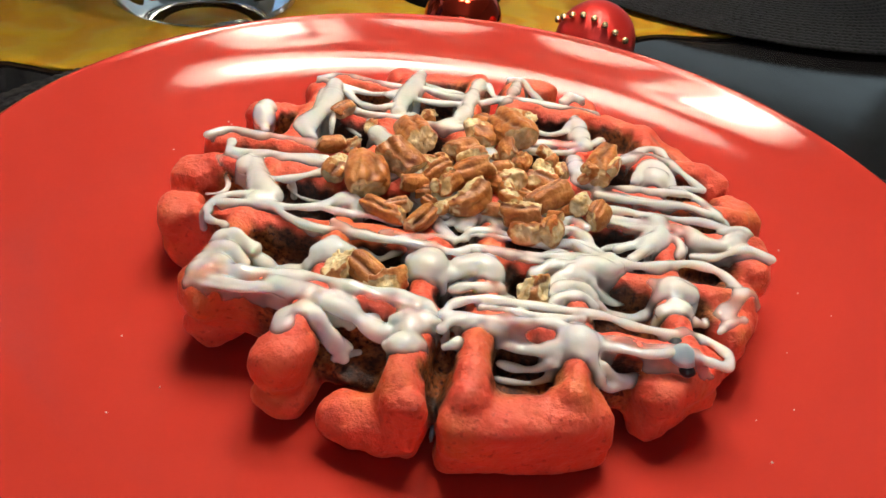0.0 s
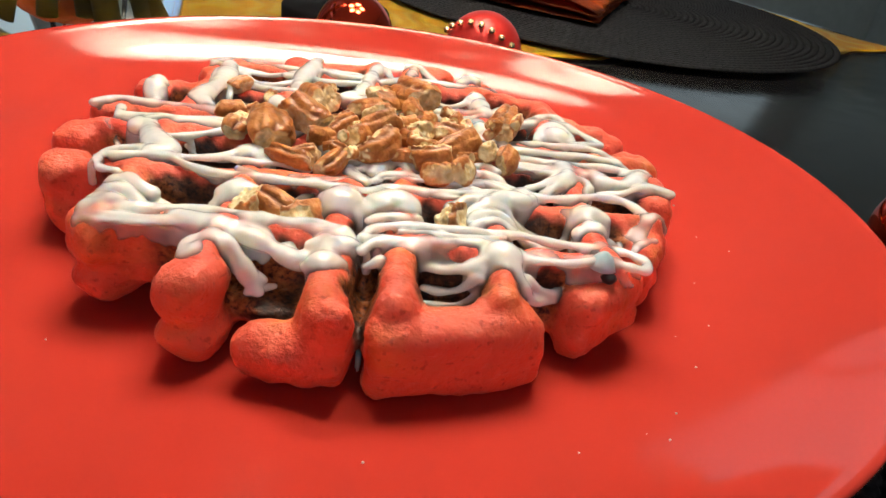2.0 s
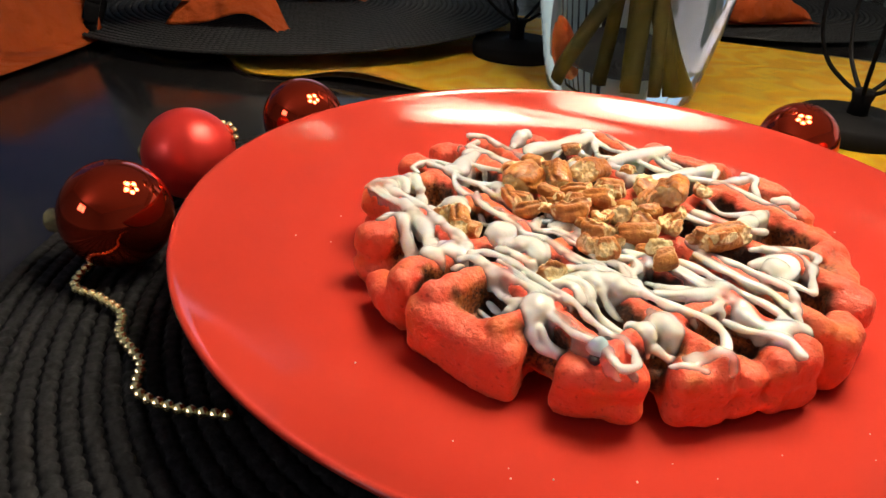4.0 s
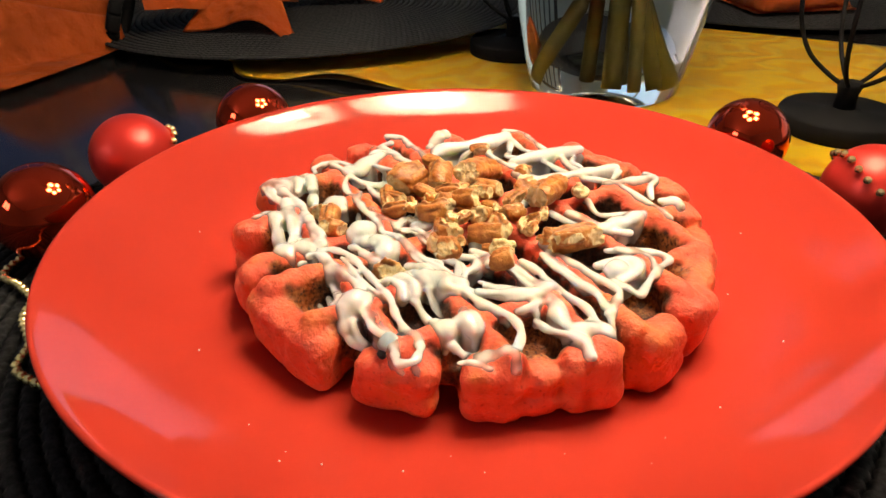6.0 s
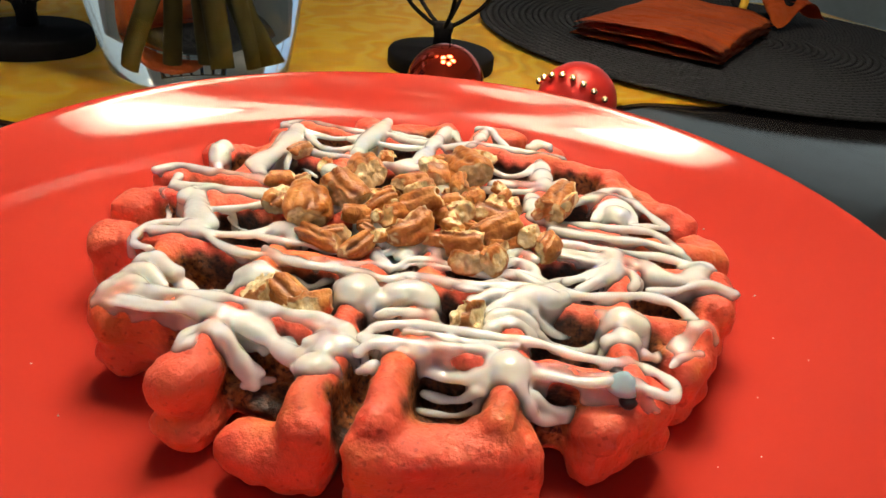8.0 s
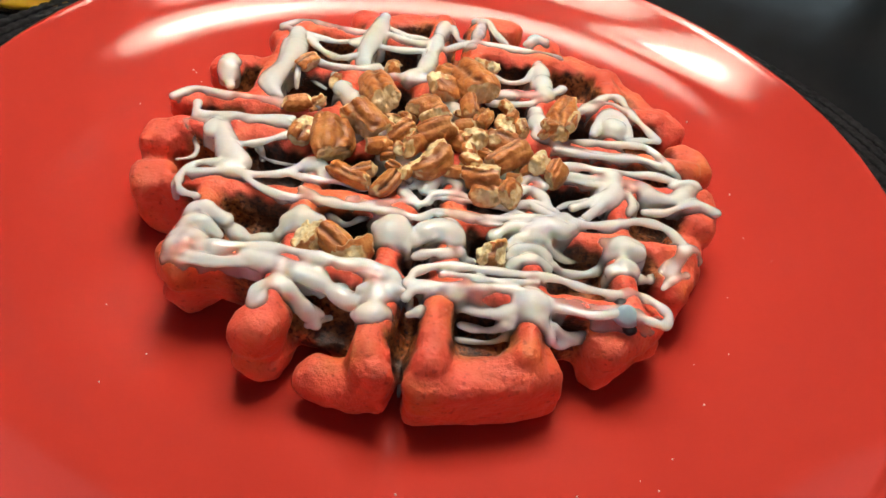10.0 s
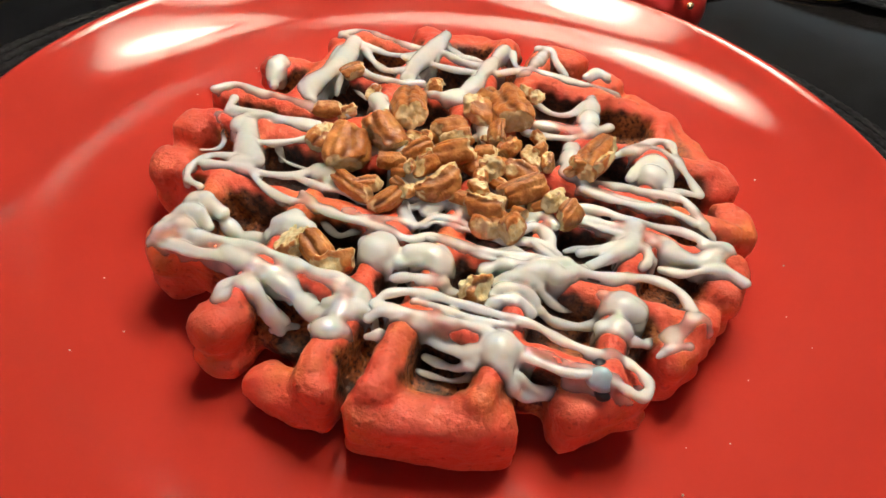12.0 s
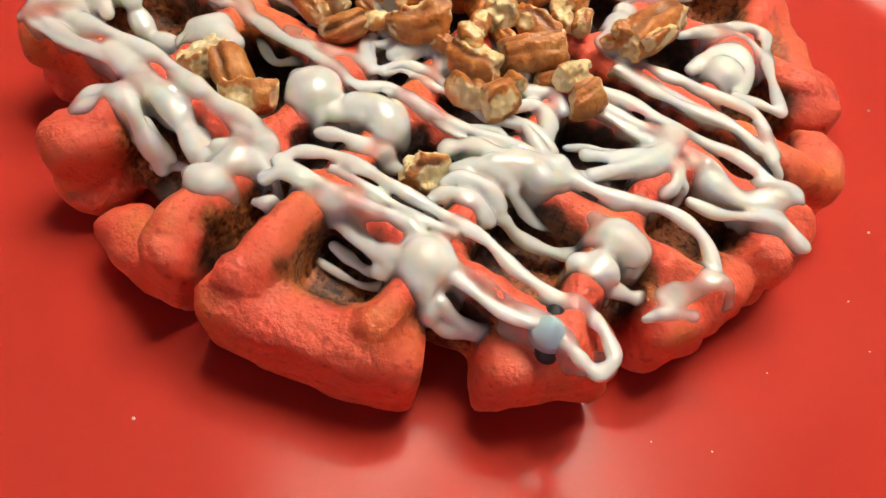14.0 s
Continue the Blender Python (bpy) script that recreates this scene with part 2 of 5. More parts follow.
def surface(field, origin, h):
    """The zero surface of a sampled distance field, as a mesh (surface nets)."""
    inside = field < 0
    nx, ny, nz = field.shape
    cells = (nx - 1, ny - 1, nz - 1)
    total, count = np.zeros((*cells, 3)), np.zeros(cells)
    corner = [(i, j, k) for i in (0, 1) for j in (0, 1) for k in (0, 1)]

    def cut(a, c):
        return a[c[0] : c[0] + nx - 1, c[1] : c[1] + ny - 1, c[2] : c[2] + nz - 1]

    for a in corner:
        for axis in range(3):
            if a[axis]:
                continue
            b = tuple(v + (n == axis) for n, v in enumerate(a))
            fa, fb = cut(field, a), cut(field, b)
            cross = cut(inside, a) != cut(inside, b)
            s = np.where(cross, fa / np.where(cross, fa - fb, 1), 0)
            for n in range(3):
                total[..., n] += np.where(cross, a[n] + (s if n == axis else 0), 0)
            count += cross
    used = count > 0
    index = np.full(cells, -1)
    index[used] = np.arange(used.sum())
    base = np.stack(np.nonzero(used), -1)
    verts = (base + total[used] / count[used][:, None]) * h + np.array(origin)
    quads = []
    for axis in range(3):
        lo = inside[tuple(slice(0, -1) if n == axis else slice(1, -1) for n in range(3))]
        hi = inside[tuple(slice(1, None) if n == axis else slice(1, -1) for n in range(3))]
        for flip in (False, True):
            at = np.stack(np.nonzero((lo & ~hi) if not flip else (~lo & hi)), -1)
            at = at + np.array([0 if n == axis else 1 for n in range(3)])
            u, v = [n for n in range(3) if n != axis]
            du, dv = np.eye(3, dtype=int)[u], np.eye(3, dtype=int)[v]
            around = [at - du - dv, at - dv, at, at - du]
            q = np.stack([index[tuple(c.T)] for c in around], -1)
            if flip ^ (axis == 1):
                q = q[:, ::-1]
            quads.append(q)
    quads = np.concatenate(quads)
    me = bpy.data.meshes.new("surface")
    me.from_pydata(verts.tolist(), [], quads.tolist())
    return me


def blend(a, b, k):
    """Smooth union of two distances."""
    h = np.clip(0.5 + 0.5 * (b - a) / k, 0, 1)
    return b * (1 - h) + a * h - k * h * (1 - h)


def wobble(shape, coarse, seed):
    """Soft noise on a grid: random values, spread out evenly, from -1 to 1."""
    rng = np.random.default_rng(seed)
    small = rng.uniform(-1, 1, [max(2, int(s / coarse) + 2) for s in shape])
    for axis, s in enumerate(shape):
        at = np.arange(s) / coarse
        i = at.astype(int)
        f = at - i
        f = f * f * (3 - 2 * f)
        a, b = np.take(small, i, axis), np.take(small, i + 1, axis)
        f = f.reshape([-1 if n == axis else 1 for n in range(len(shape))])
        small = a * (1 - f) + b * f
    return small


# ---- room ----
def build_room():
    hx, hy = 2.6, 2.9
    cx, cy = -0.1, 0.4
    walls = (("wall_east", (0.1, 2 * hy), (cx + hx + 0.05, cy)),)
    for name, size, at in walls:
        ob = part(name, box((*size, ROOM - FLOOR), (*at, (ROOM + FLOOR) / 2)), WALL_PAINT, smooth=False)
        tagged(ob, "plain sage-painted room wall behind the table", "wall", kind="structure")
    # the other walls have a window each, none of them in view
    def pierced(name, number, length, outside, lo, hi, z0, z1, m):
        wall = thing(name, "sage-painted room wall with a window opening", "wall", kind="structure")
        wall.matrix_basis = m
        half = length / 2
        for a, b, c, d in ((-half, half, FLOOR, z0), (-half, half, z1, ROOM), (-half, lo, z0, z1), (hi, half, z0, z1)):
            part("wall_panel", box((0.1, b - a, d - c), (0, (a + b) / 2, (c + d) / 2)), WALL_PAINT, wall, smooth=False)
        w, h, py, pz = hi - lo, z1 - z0, (lo + hi) / 2, (z0 + z1) / 2
        window = thing(number, "unseen white-framed window with evening light", "window", kind="structure")
        window.matrix_basis = m @ pose(0, py, pz)
        for a, b, c, d in ((w, 0.05, 0, h / 2 - 0.025), (w, 0.05, 0, 0.025 - h / 2), (0.05, h - 0.1, w / 2 - 0.025, 0), (0.05, h - 0.1, 0.025 - w / 2, 0), (0.03, h - 0.1, 0, 0)):
            part("window_frame", box((0.06, a, b), (0, c, d), 0.004), CEILING_PAINT, window)
        sky = part("backdrop", box((0.01, w * 1.5, h * 1.5), (-0.4, py, pz)), outside, smooth=False)
        sky.matrix_basis = m
        tagged(sky, "plain glowing backdrop outside the unseen window", "sky", kind="structure")

    pierced("wall_west", "window_1", hy, SKYPANE, -0.95, 0.75, 0.05, 1.05, pose(cx - hx - 0.05, cy + hy / 2, 0))
    # unseen near-west window, made large and dim so the table reflects dark blue
    pierced("wall_west_near", "reflection_window", hy, DIM_BLUE, 0.15, 1.38, 0.25, 1.5, pose(cx - hx - 0.05, cy - hy / 2, 0))
    pierced("wall_north", "window_2", 2 * hx + 0.2, DUSK, -0.6, 2.45, 0.0, 1.25, pose(cx, cy + hy + 0.05, 0, 0, 0, -90))
    # unseen south window added to fill the waffle's front and glint in the baubles
    pierced("wall_south", "fill_window", 2 * hx + 0.2, FILL, -0.45, 0.35, 0.85, 1.55, pose(cx, cy - hy - 0.05, 0, 0, 0, 90))
    ob = part("ceiling", box((2 * hx + 0.2, 2 * hy + 0.2, 0.1), (cx, cy, ROOM + 0.05)), CEILING_PAINT, smooth=False)
    tagged(ob, "plain cream ceiling", "ceiling", kind="structure")
    ob = part("floor", box((2 * hx + 0.2, 2 * hy + 0.2, 0.1), (cx, cy, FLOOR - 0.05)), CARPET, smooth=False)
    tagged(ob, "pale grey carpeted floor", "floor", kind="structure")


def build_chandelier():
    lamp = thing("chandelier", "bronze ceiling chandelier with lit frosted glass globes", "lamp", HUB)
    part("stem", tube([(0, 0, 0.02), (0, 0, 0.4), (0, 0, ROOM - HUB[2])], 0.008), BRASS, lamp)
    part("hub", lathe([(0, -0.06), (0.02, -0.05), (0.035, -0.01), (0.03, 0.03), (0.012, 0.07), (0, 0.08)], 32), BRASS, lamp)
    for k in range(5):
        a = math.radians(72 * k + LAMP_TURN)
        c, s = math.cos(a), math.sin(a)
        x, y = LAMP_RING * c, LAMP_RING * s
        part("arm", tube([(0.03 * c, 0.03 * s, 0), (0.06 * c, 0.06 * s, 0.05), (0.8 * x, 0.8 * y, 0.09), (x, y, 0.06)], 0.006), BRASS, lamp)
        shade = part("shade", lathe([(0.018, 0.060), (0.032, 0.052), (0.045, 0.030), (0.053, -0.006), (0.051, -0.006), (0.043, 0.029), (0.030, 0.049), (0.018, 0.057)], 40), FROST, lamp, "glowing frosted glass bell shade")
        shade.location = (x, y, 0)
        bulb = part("bulb", lathe([(0, -0.032), (0.013, -0.029), (0.022, -0.015), (0.022, 0.000), (0.014, 0.03), (0.010, 0.05), (0, 0.05)], 24), FILAMENT, shade, "lit bulb")


HUBTABLE = (-0.16, 0.27)


def build_table():
    table = thing("dining_table", "round black lacquered dining table", "table", (*HUBTABLE, FLOOR))
    top = TABLE - FLOOR
    part("tabletop", lathe([(0, top), (0.67, top), (0.678, top - 0.003), (0.682, top - 0.012), (0.676, top - 0.024), (0.66, top - 0.028), (0, top - 0.028)], 160), LACQUER, table)
    part("pedestal", lathe([(0, top - 0.028), (0.09, top - 0.028), (0.06, top - 0.1), (0.05, 0.3), (0.07, 0.12), (0.06, 0.08), (0, 0.08)], 40), LACQUER, table)
    for k in range(4):
        a = math.radians(90 * k + 45)
        c, s = math.cos(a), math.sin(a)
        part("foot", tube([(0.03 * c, 0.03 * s, 0.14, 0.03), (0.2 * c, 0.2 * s, 0.1, 0.028), (0.34 * c, 0.34 * s, 0.03, 0.025)], 0.03), LACQUER, table)


def build_chair(at, turn):
    chair = thing("dining_chair", "black spindle-back dining chair", "chair", (*at, FLOOR), "chairs round the table", turn=turn)
    part("seat", box((0.42, 0.42, 0.035), (0, 0, 0.45), 0.012), LACQUER, chair)
    for x in (-0.18, 0.18):
        for y in (-0.18, 0.18):
            part("leg", tube([(x, y, 0.435), (x * 1.1, y * 1.1, 0)], 0.018), LACQUER, chair)
        part("back_post", tube([(x, 0.19, 0.45), (x, 0.22, 0.75), (x, 0.27, 1.0)], 0.016), LACQUER, chair)
    for k in range(5):
        x = -0.12 + 0.06 * k
        part("spindle", tube([(x, 0.19, 0.465), (x, 0.22, 0.75), (x, 0.262, 0.97)], 0.009), LACQUER, chair)
    part("top_rail", tube([(-0.2, 0.265, 0.98), (0, 0.285, 1.0), (0.2, 0.265, 0.98)], 0.025), LACQUER, chair)
    return chair


def build_placemat():
    """A round mat of braided straw rings."""
    mat = thing("placemat", "round black woven straw placemat", "placemat", (0, 0, TABLE), "placemats on the table")
    part("backing", lathe([(0, 0.0006), (0.206, 0.0006), (0.206, 0.0016), (0, 0.0016)], 96), STRAW, mat)
    pitch, r = 0.0056, 0.0035
    while r < 0.207:
        n, sides = max(8, int(2 * math.pi * r / 0.0048)) * 4, 6
        a = np.arange(n) * 2 * np.pi / n
        swell = 0.72 + 0.28 * np.abs(np.sin(a * n / 8)) ** 0.7
        b = np.arange(sides) * 2 * np.pi / sides
        rad = r + 0.0029 * swell[:, None] * np.cos(b)
        z = 0.0019 + 0.0014 * swell[:, None] * np.sin(b)
        v = np.stack([rad * np.cos(a)[:, None], rad * np.sin(a)[:, None], z], -1).reshape(-1, 3)
        i, j = np.meshgrid(np.arange(n), np.arange(sides), indexing="ij")
        q = np.stack([i * sides + j, (i + 1) % n * sides + j, (i + 1) % n * sides + (j + 1) % sides, i * sides + (j + 1) % sides], -1).reshape(-1, 4)
        me = bpy.data.meshes.new("braid")
        me.from_pydata(v.tolist(), [], q.tolist())
        dress("braid", me, STRAW, mat)
        r += pitch
    return mat


def build_runner():
    """A gold cloth laid across the table, its near edge rippled."""
    n, w = 114, 44
    ax, ay = math.cos(math.radians(26)), math.sin(math.radians(26))
    start = Vector((-0.14, 0.135))
    runner = thing("table_runner", "gold damask table runner with rippled edge", "table runner")

    def sheet(columns, drop, out, lift):
        bm = bmesh.new()
        grid = []
        for i in range(n):
            u = -0.42 + 1.11 * i / (n - 1)
            near = 0.010 * math.sin(u * 38) * (1 if u < -0.02 else 0.3) + 0.006 * math.sin(u * 71 + 1) - 0.022 * min(1, max(0, (-0.08 - u) / 0.08)) - out
            row = []
            for j in columns:
                v = near * (1 - j / (w - 1)) + (0.288 + 0.11 * min(u, 0.46)) * j / (w - 1)
                p = start + Vector((ax * u - ay * v, ay * u + ax * v))
                ripple = 0.0022 * (1 + noise.noise(Vector((u * 22, v * 14, 3)))) * (1.0 if j else 0.6)
                edge = lift * math.exp(-((j / 3.0) ** 2)) * max(0, math.sin(u * 38 + 0.6)) * (1 if u < -0.02 else 0.25)
                row.append(bm.verts.new((p.x, p.y, TABLE + 0.0012 - drop + 0.35 * ripple + edge)))
            grid.append(row)
        for a, b in zip(grid, grid[1:]):
            for k in range(len(a) - 1):
                bm.faces.new((a[k], b[k], b[k + 1], a[k + 1]))
        bmesh.ops.solidify(bm, geom=bm.faces[:], thickness=0.0005)
        return bm

    part("cloth", sheet(range(w), 0, 0, 0.007), RUNNER, runner)
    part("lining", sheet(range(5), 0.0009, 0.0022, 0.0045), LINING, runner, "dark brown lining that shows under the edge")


PLATE_SIDE = []      # radius and height of the plate's upper side


def plate_height(r):
    return float(np.interp(r, *zip(*PLATE_SIDE)))


def build_plate():
    # flat in the middle, then a side that curves up ever more steeply to the rim
    slope = ((0, 0), (62, 0), (85, 7), (100, 13), (108, 18), (120, 28), (130, 36), (138.6, 40))
    mm, z = [(0, 1.4), (62, 1.4)], 1.4
    for k in range(1, 44):
        r = 62 + (138.6 - 62) * k / 43
        z += math.tan(radians(np.interp(r - 0.9, *zip(*slope)))) * (138.6 - 62) / 43
        mm.append((r, z))
    mm = [(r, h * 25.9 / z) if r > 62 else (r, 1.4 * 25.9 / z) for r, h in mm]
    PLATE_SIDE.extend((r / 1000, h / 1000) for r, h in mm)
    mm += [(139.4, 26.3), (140.2, 26.0), (140.5, 25.2), (139.6, 23.6), (132, 17.0), (122, 9.0), (110, 3.0), (98, -0.6), (84, -2.4), (82, -5.4), (80.5, -6), (78.5, -6), (77, -5.4), (75, -2.5), (60, -1), (0, -1)]
    ob = part("dinner_plate", lathe([(r / 1000, z / 1000) for r, z in mm], 192), GLAZE)
    tagged(ob, "glossy red ceramic coupe dinner plate", "plate")


# ---- waffle ----
CENTRE, TWIST = (0.003, 0.0025), math.radians(-2.4)
ROWS_V = (-0.0795, -0.0555, -0.031, -0.007, 0.007, 0.031, 0.0555, 0.0795)
ROWS_U = (-0.082, -0.0588, -0.0327, -0.0075, 0.0068, 0.029, 0.0532, 0.0775)
RIDGE_TOP, RIDGE_FOOT, WEB = 0.0258, 0.0032, 0.0108


# where the bars end: bearing, distance from the middle, half width across and along the bar, top, nip
RIM_BLOCKS = (
    (-46.5, 78, 11.6, 5.4, 21.5, 0.9), (-27.5, 77, 7.4, 5.6, 21.5, 1.0), (-17.5, 76.5, 5.0, 5.2, 19.5, 1.0), (-7, 78.5, 8.2, 5.6, 24.0, 0.9),
    (10, 80, 7.6, 5.6, 23.5, 0.9), (24.5, 79.5, 7.6, 5.4, 23.0, 1.0), (65, 77, 4.6, 4.6, 25.0, 1.0), (80.5, 80, 8.6, 4.8, 25.2, 0.8),
    (117, 79, 5.0, 5.0, 25.2, 0.8), (138.5, 79, 7.0, 5.2, 25.0, 1.2), (160, 78.5, 4.8, 5.4, 25.2, 1.4), (175.5, 79, 5.0, 5.6, 25.0, 1.2),
    (-172.5, 83.5, 5.6, 5.8, 24.0, 0.8), (-159.5, 82.5, 5.6, 6.0, 24.0, 1.3), (-135.5, 80.5, 5.4, 6.2, 25.2, 2.2), (-115, 80, 5.4, 6.6, 24.2, 2.4),
    (-94.5, 79, 5.2, 5.2, 23.6, 0.3), (-101.5, 80.0, 8.4, 5.0, 16.0, 0.2),
)


def build_waffle():
    h, reach = 0.0008, 0.0925
    n, nz = int(2 * reach / h) + 1, int(0.0278 / h) + 1
    z0 = 0.0012
    g = -reach + h * np.arange(n)
    z = z0 + h * np.arange(nz)
    u, v, z = g[:, None, None], g[None, :, None], z[None, None, :]
    mid, tall = (RIDGE_TOP + RIDGE_FOOT) / 2, (RIDGE_TOP - RIDGE_FOOT) / 2
    field = np.full((n, n, nz), 1.0)
    lean = np.abs(z - WEB) / 0.0140

    def bar(across, along, lo, hi, wide, foot=RIDGE_FOOT):
        mid, tall = (RIDGE_TOP + foot) / 2, (RIDGE_TOP - foot) / 2
        half = wide * (1.22 - 0.42 * lean)
        dx = np.abs(across) - half + 0.0033
        dz = np.abs(z - mid) - tall + 0.0033
        dy = np.maximum(lo - along, along - hi) + 0.0033
        out = np.sqrt(np.maximum(dx, 0) ** 2 + np.maximum(dz, 0) ** 2 + np.maximum(dy, 0) ** 2)
        return out + np.minimum(np.maximum(np.maximum(dx, dz), dy), 0) - 0.0033

    for a, b, at in [(u, v, c) for c in ROWS_U[1:-1]] + [(v, u, c) for c in ROWS_V[1:-1]]:
        inner = abs(at) < 0.01
        wide = 0.0040 if inner else 0.0033
        far = math.sqrt(0.0800**2 - at**2)
        # the grooves that quarter the waffle cut the bars
        for c, d in ((-far, -0.0020), (0.0020, far)):
            field = blend(field, bar(a - at, b, c, d, wide, WEB - 0.002 if abs(at) > 0.05 else RIDGE_FOOT), 0.0012)
    # the thin web between the pockets
    rad = np.hypot(u, v)
    field = blend(field, np.maximum(rad - 0.0725, np.abs(z - WEB) - 0.0024), 0.0018)
    # stretches where the batter closed the rim into a wall
    turn = np.degrees(np.arctan2(v, u))
    for lo, hi, r, dip in ((-88.5, -62, 0.0785, 0.0034), (31, 60, 0.0765, 0.0012), (93, 117, 0.0785, 0.0006), (-171, -161, 0.0835, 0.0060)):
        off = np.maximum(lo - turn, turn - hi) * math.radians(1) * 0.08
        wall = np.sqrt(np.maximum(np.abs(rad - r) - 0.0022, 0) ** 2 + np.maximum(off + 0.002, 0) ** 2 + np.maximum(np.abs(z - mid + 0.0012 + dip / 2) - tall + 0.004 + dip / 2, 0) ** 2) - 0.0026
        field = blend(field, wall, 0.0022)
    # the bars swell into blocks at the rim, each nipped in where the iron's halves met
    for deg, r, across, deep, top, nip in RIM_BLOCKS:
        c, d = math.cos(math.radians(deg)), math.sin(math.radians(deg))
        reach_b = max(across, deep) / 1000 + 0.006
        i0, j0 = [max(0, int((w * r / 1000 - reach_b + reach) / h)) for w in (c, d)]
        i1, j1 = [int((w * r / 1000 + reach_b + reach) / h) + 1 for w in (c, d)]
        part_u, part_v = u[i0:i1], v[:, j0:j1]
        waist = nip / 1000 * np.exp(-(((z - 0.0132) / 0.0020) ** 2))
        foot = RIDGE_FOOT - 0.0004
        tuck = 0.0026 * np.clip((0.0105 - z) / 0.0080, 0, 1) ** 1.4
        dr = np.abs(part_u * c + part_v * d - r / 1000) - (deep / 1000 - waist - tuck) + 0.0034
        dt = np.abs(part_v * c - part_u * d) - (across / 1000 - 0.7 * waist - 0.5 * tuck) + 0.0034
        dz = np.abs(z - (top / 1000 + foot) / 2) - (top / 1000 - foot) / 2 + 0.0034
        lump = np.sqrt(np.maximum(dr, 0) ** 2 + np.maximum(dt, 0) ** 2 + np.maximum(dz, 0) ** 2) + np.minimum(np.maximum(np.maximum(dr, dt), dz), 0) - 0.0034
        field[i0:i1, j0:j1] = blend(field[i0:i1, j0:j1], lump, 0.0014)
    # the quartering grooves stay open out to the rim
    for across in (u, v):
        field = np.where(rad > 0.068, np.maximum(field, 0.0021 - np.abs(across)), field)
    # soften every edge: batter has no sharp ones
    for turn_no in range(4):
        for axis in range(3):
            a = np.moveaxis(field, axis, 0)
            a[1:-1] = 0.25 * a[:-2] + 0.5 * a[1:-1] + 0.25 * a[2:]
    field -= 0.0006
    # lumps where the batter welled up along the front pocket's lip
    for deg, r, top, size in ((-70, 0.0755, 0.0178, 0.0034), (-78, 0.0765, 0.0172, 0.0028), (-66, 0.0790, 0.0160, 0.0034), (40, 0.075, 0.020, 0.0028)):
        cx, cy = r * math.cos(math.radians(deg)), r * math.sin(math.radians(deg))
        field = blend(field, np.sqrt((u - cx) ** 2 + (v - cy) ** 2 + (z - top) ** 2) - size, 0.0022)
    shape = field.shape
    field += 0.0011 * wobble(shape, 11, 1) + 0.0006 * wobble(shape, 4.5, 2) + 0.00026 * wobble(shape, 2.2, 3)
    # a rounded outer edge all round
    field = -blend(-field, -(rad - 0.0905 + 0.0040 * ((z - mid) / tall) ** 2 - 0.0014 * wobble(shape, 14, 4)), 0.005)
    CRUMB.update(field=field, low=(-reach, -reach, z0), h=h)
    whole = surface(field, (-reach, -reach, z0), h)
    co = np.empty(len(whole.vertices) * 3)
    whole.vertices.foreach_get("co", co)
    co = co.reshape(-1, 3)
    faces = np.empty(len(whole.polygons) * 4, dtype=int)
    whole.polygons.foreach_get("vertices", faces)
    faces = faces.reshape(-1, 4)
    centre = co[faces].mean(1)
    # how brown each point baked, with painted shade: the pocket floors and groove floors
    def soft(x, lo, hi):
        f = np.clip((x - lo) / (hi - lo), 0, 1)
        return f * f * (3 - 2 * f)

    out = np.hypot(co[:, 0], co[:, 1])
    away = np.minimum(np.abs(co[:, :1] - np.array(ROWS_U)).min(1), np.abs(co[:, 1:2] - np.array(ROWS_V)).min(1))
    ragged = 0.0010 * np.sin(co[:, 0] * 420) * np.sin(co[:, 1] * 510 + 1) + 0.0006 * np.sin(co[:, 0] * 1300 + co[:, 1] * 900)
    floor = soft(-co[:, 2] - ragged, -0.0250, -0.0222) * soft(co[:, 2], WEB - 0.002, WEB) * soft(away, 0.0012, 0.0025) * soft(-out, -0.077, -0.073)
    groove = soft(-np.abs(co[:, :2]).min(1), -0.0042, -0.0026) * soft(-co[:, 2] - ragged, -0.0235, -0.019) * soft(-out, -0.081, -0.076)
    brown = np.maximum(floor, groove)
    ob = thing("waffle", "", "", (*CENTRE, 0), turn=math.degrees(TWIST))
    for sx in (-1, 1):
        for sy in (-1, 1):
            mine = (np.sign(centre[:, 0]) == sx) & (np.sign(centre[:, 1]) == sy)
            used, small = np.unique(faces[mine], return_inverse=True)
            me = bpy.data.meshes.new("quarter")
            me.from_pydata(co[used].tolist(), [], small.reshape(-1, 4).tolist())
            dress("quarter", me, WAFFLE, ob)
            give(me, "brown_and_shade", brown[used])
            # the outermost pockets baked only tan; the inner ones get painted shade
            give(me, "pocket_shade", soft(-out[used], -0.064, -0.050))
    bpy.data.meshes.remove(whole)
    tagged(ob, "round red velvet waffle with deep square pockets", "waffle")


# ---- icing ----
BLUE_AT = (0.0524, -0.0570, 0.0274)
POURS = {}


def pour(where, *points):
    """One strand of icing: x, y, z and radius in millimetres along it."""
    POURS.setdefault(where, []).append([[c / 1000 for c in p] for p in points])


def strand_field(axes, line):
    """Distance to a chain of round-ended segments of changing radius."""
    x, y, z = axes
    best = None
    for a, b in zip(line, line[1:] if len(line) > 1 else line):
        d = b[:3] - a[:3]
        px, py, pz = x - a[0], y - a[1], (z - a[2]) * (1.3 if a[3] < 0.0021 else 1.18)
        s = np.clip((px * d[0] + py * d[1] + pz * d[2]) / max(d @ d, 1e-12), 0, 1)
        dist = np.sqrt((px - s * d[0]) ** 2 + (py - s * d[1]) ** 2 + (pz - s * d[2]) ** 2) - (a[3] + s * (b[3] - a[3]))
        best = dist if best is None else np.minimum(best, dist)
    return best


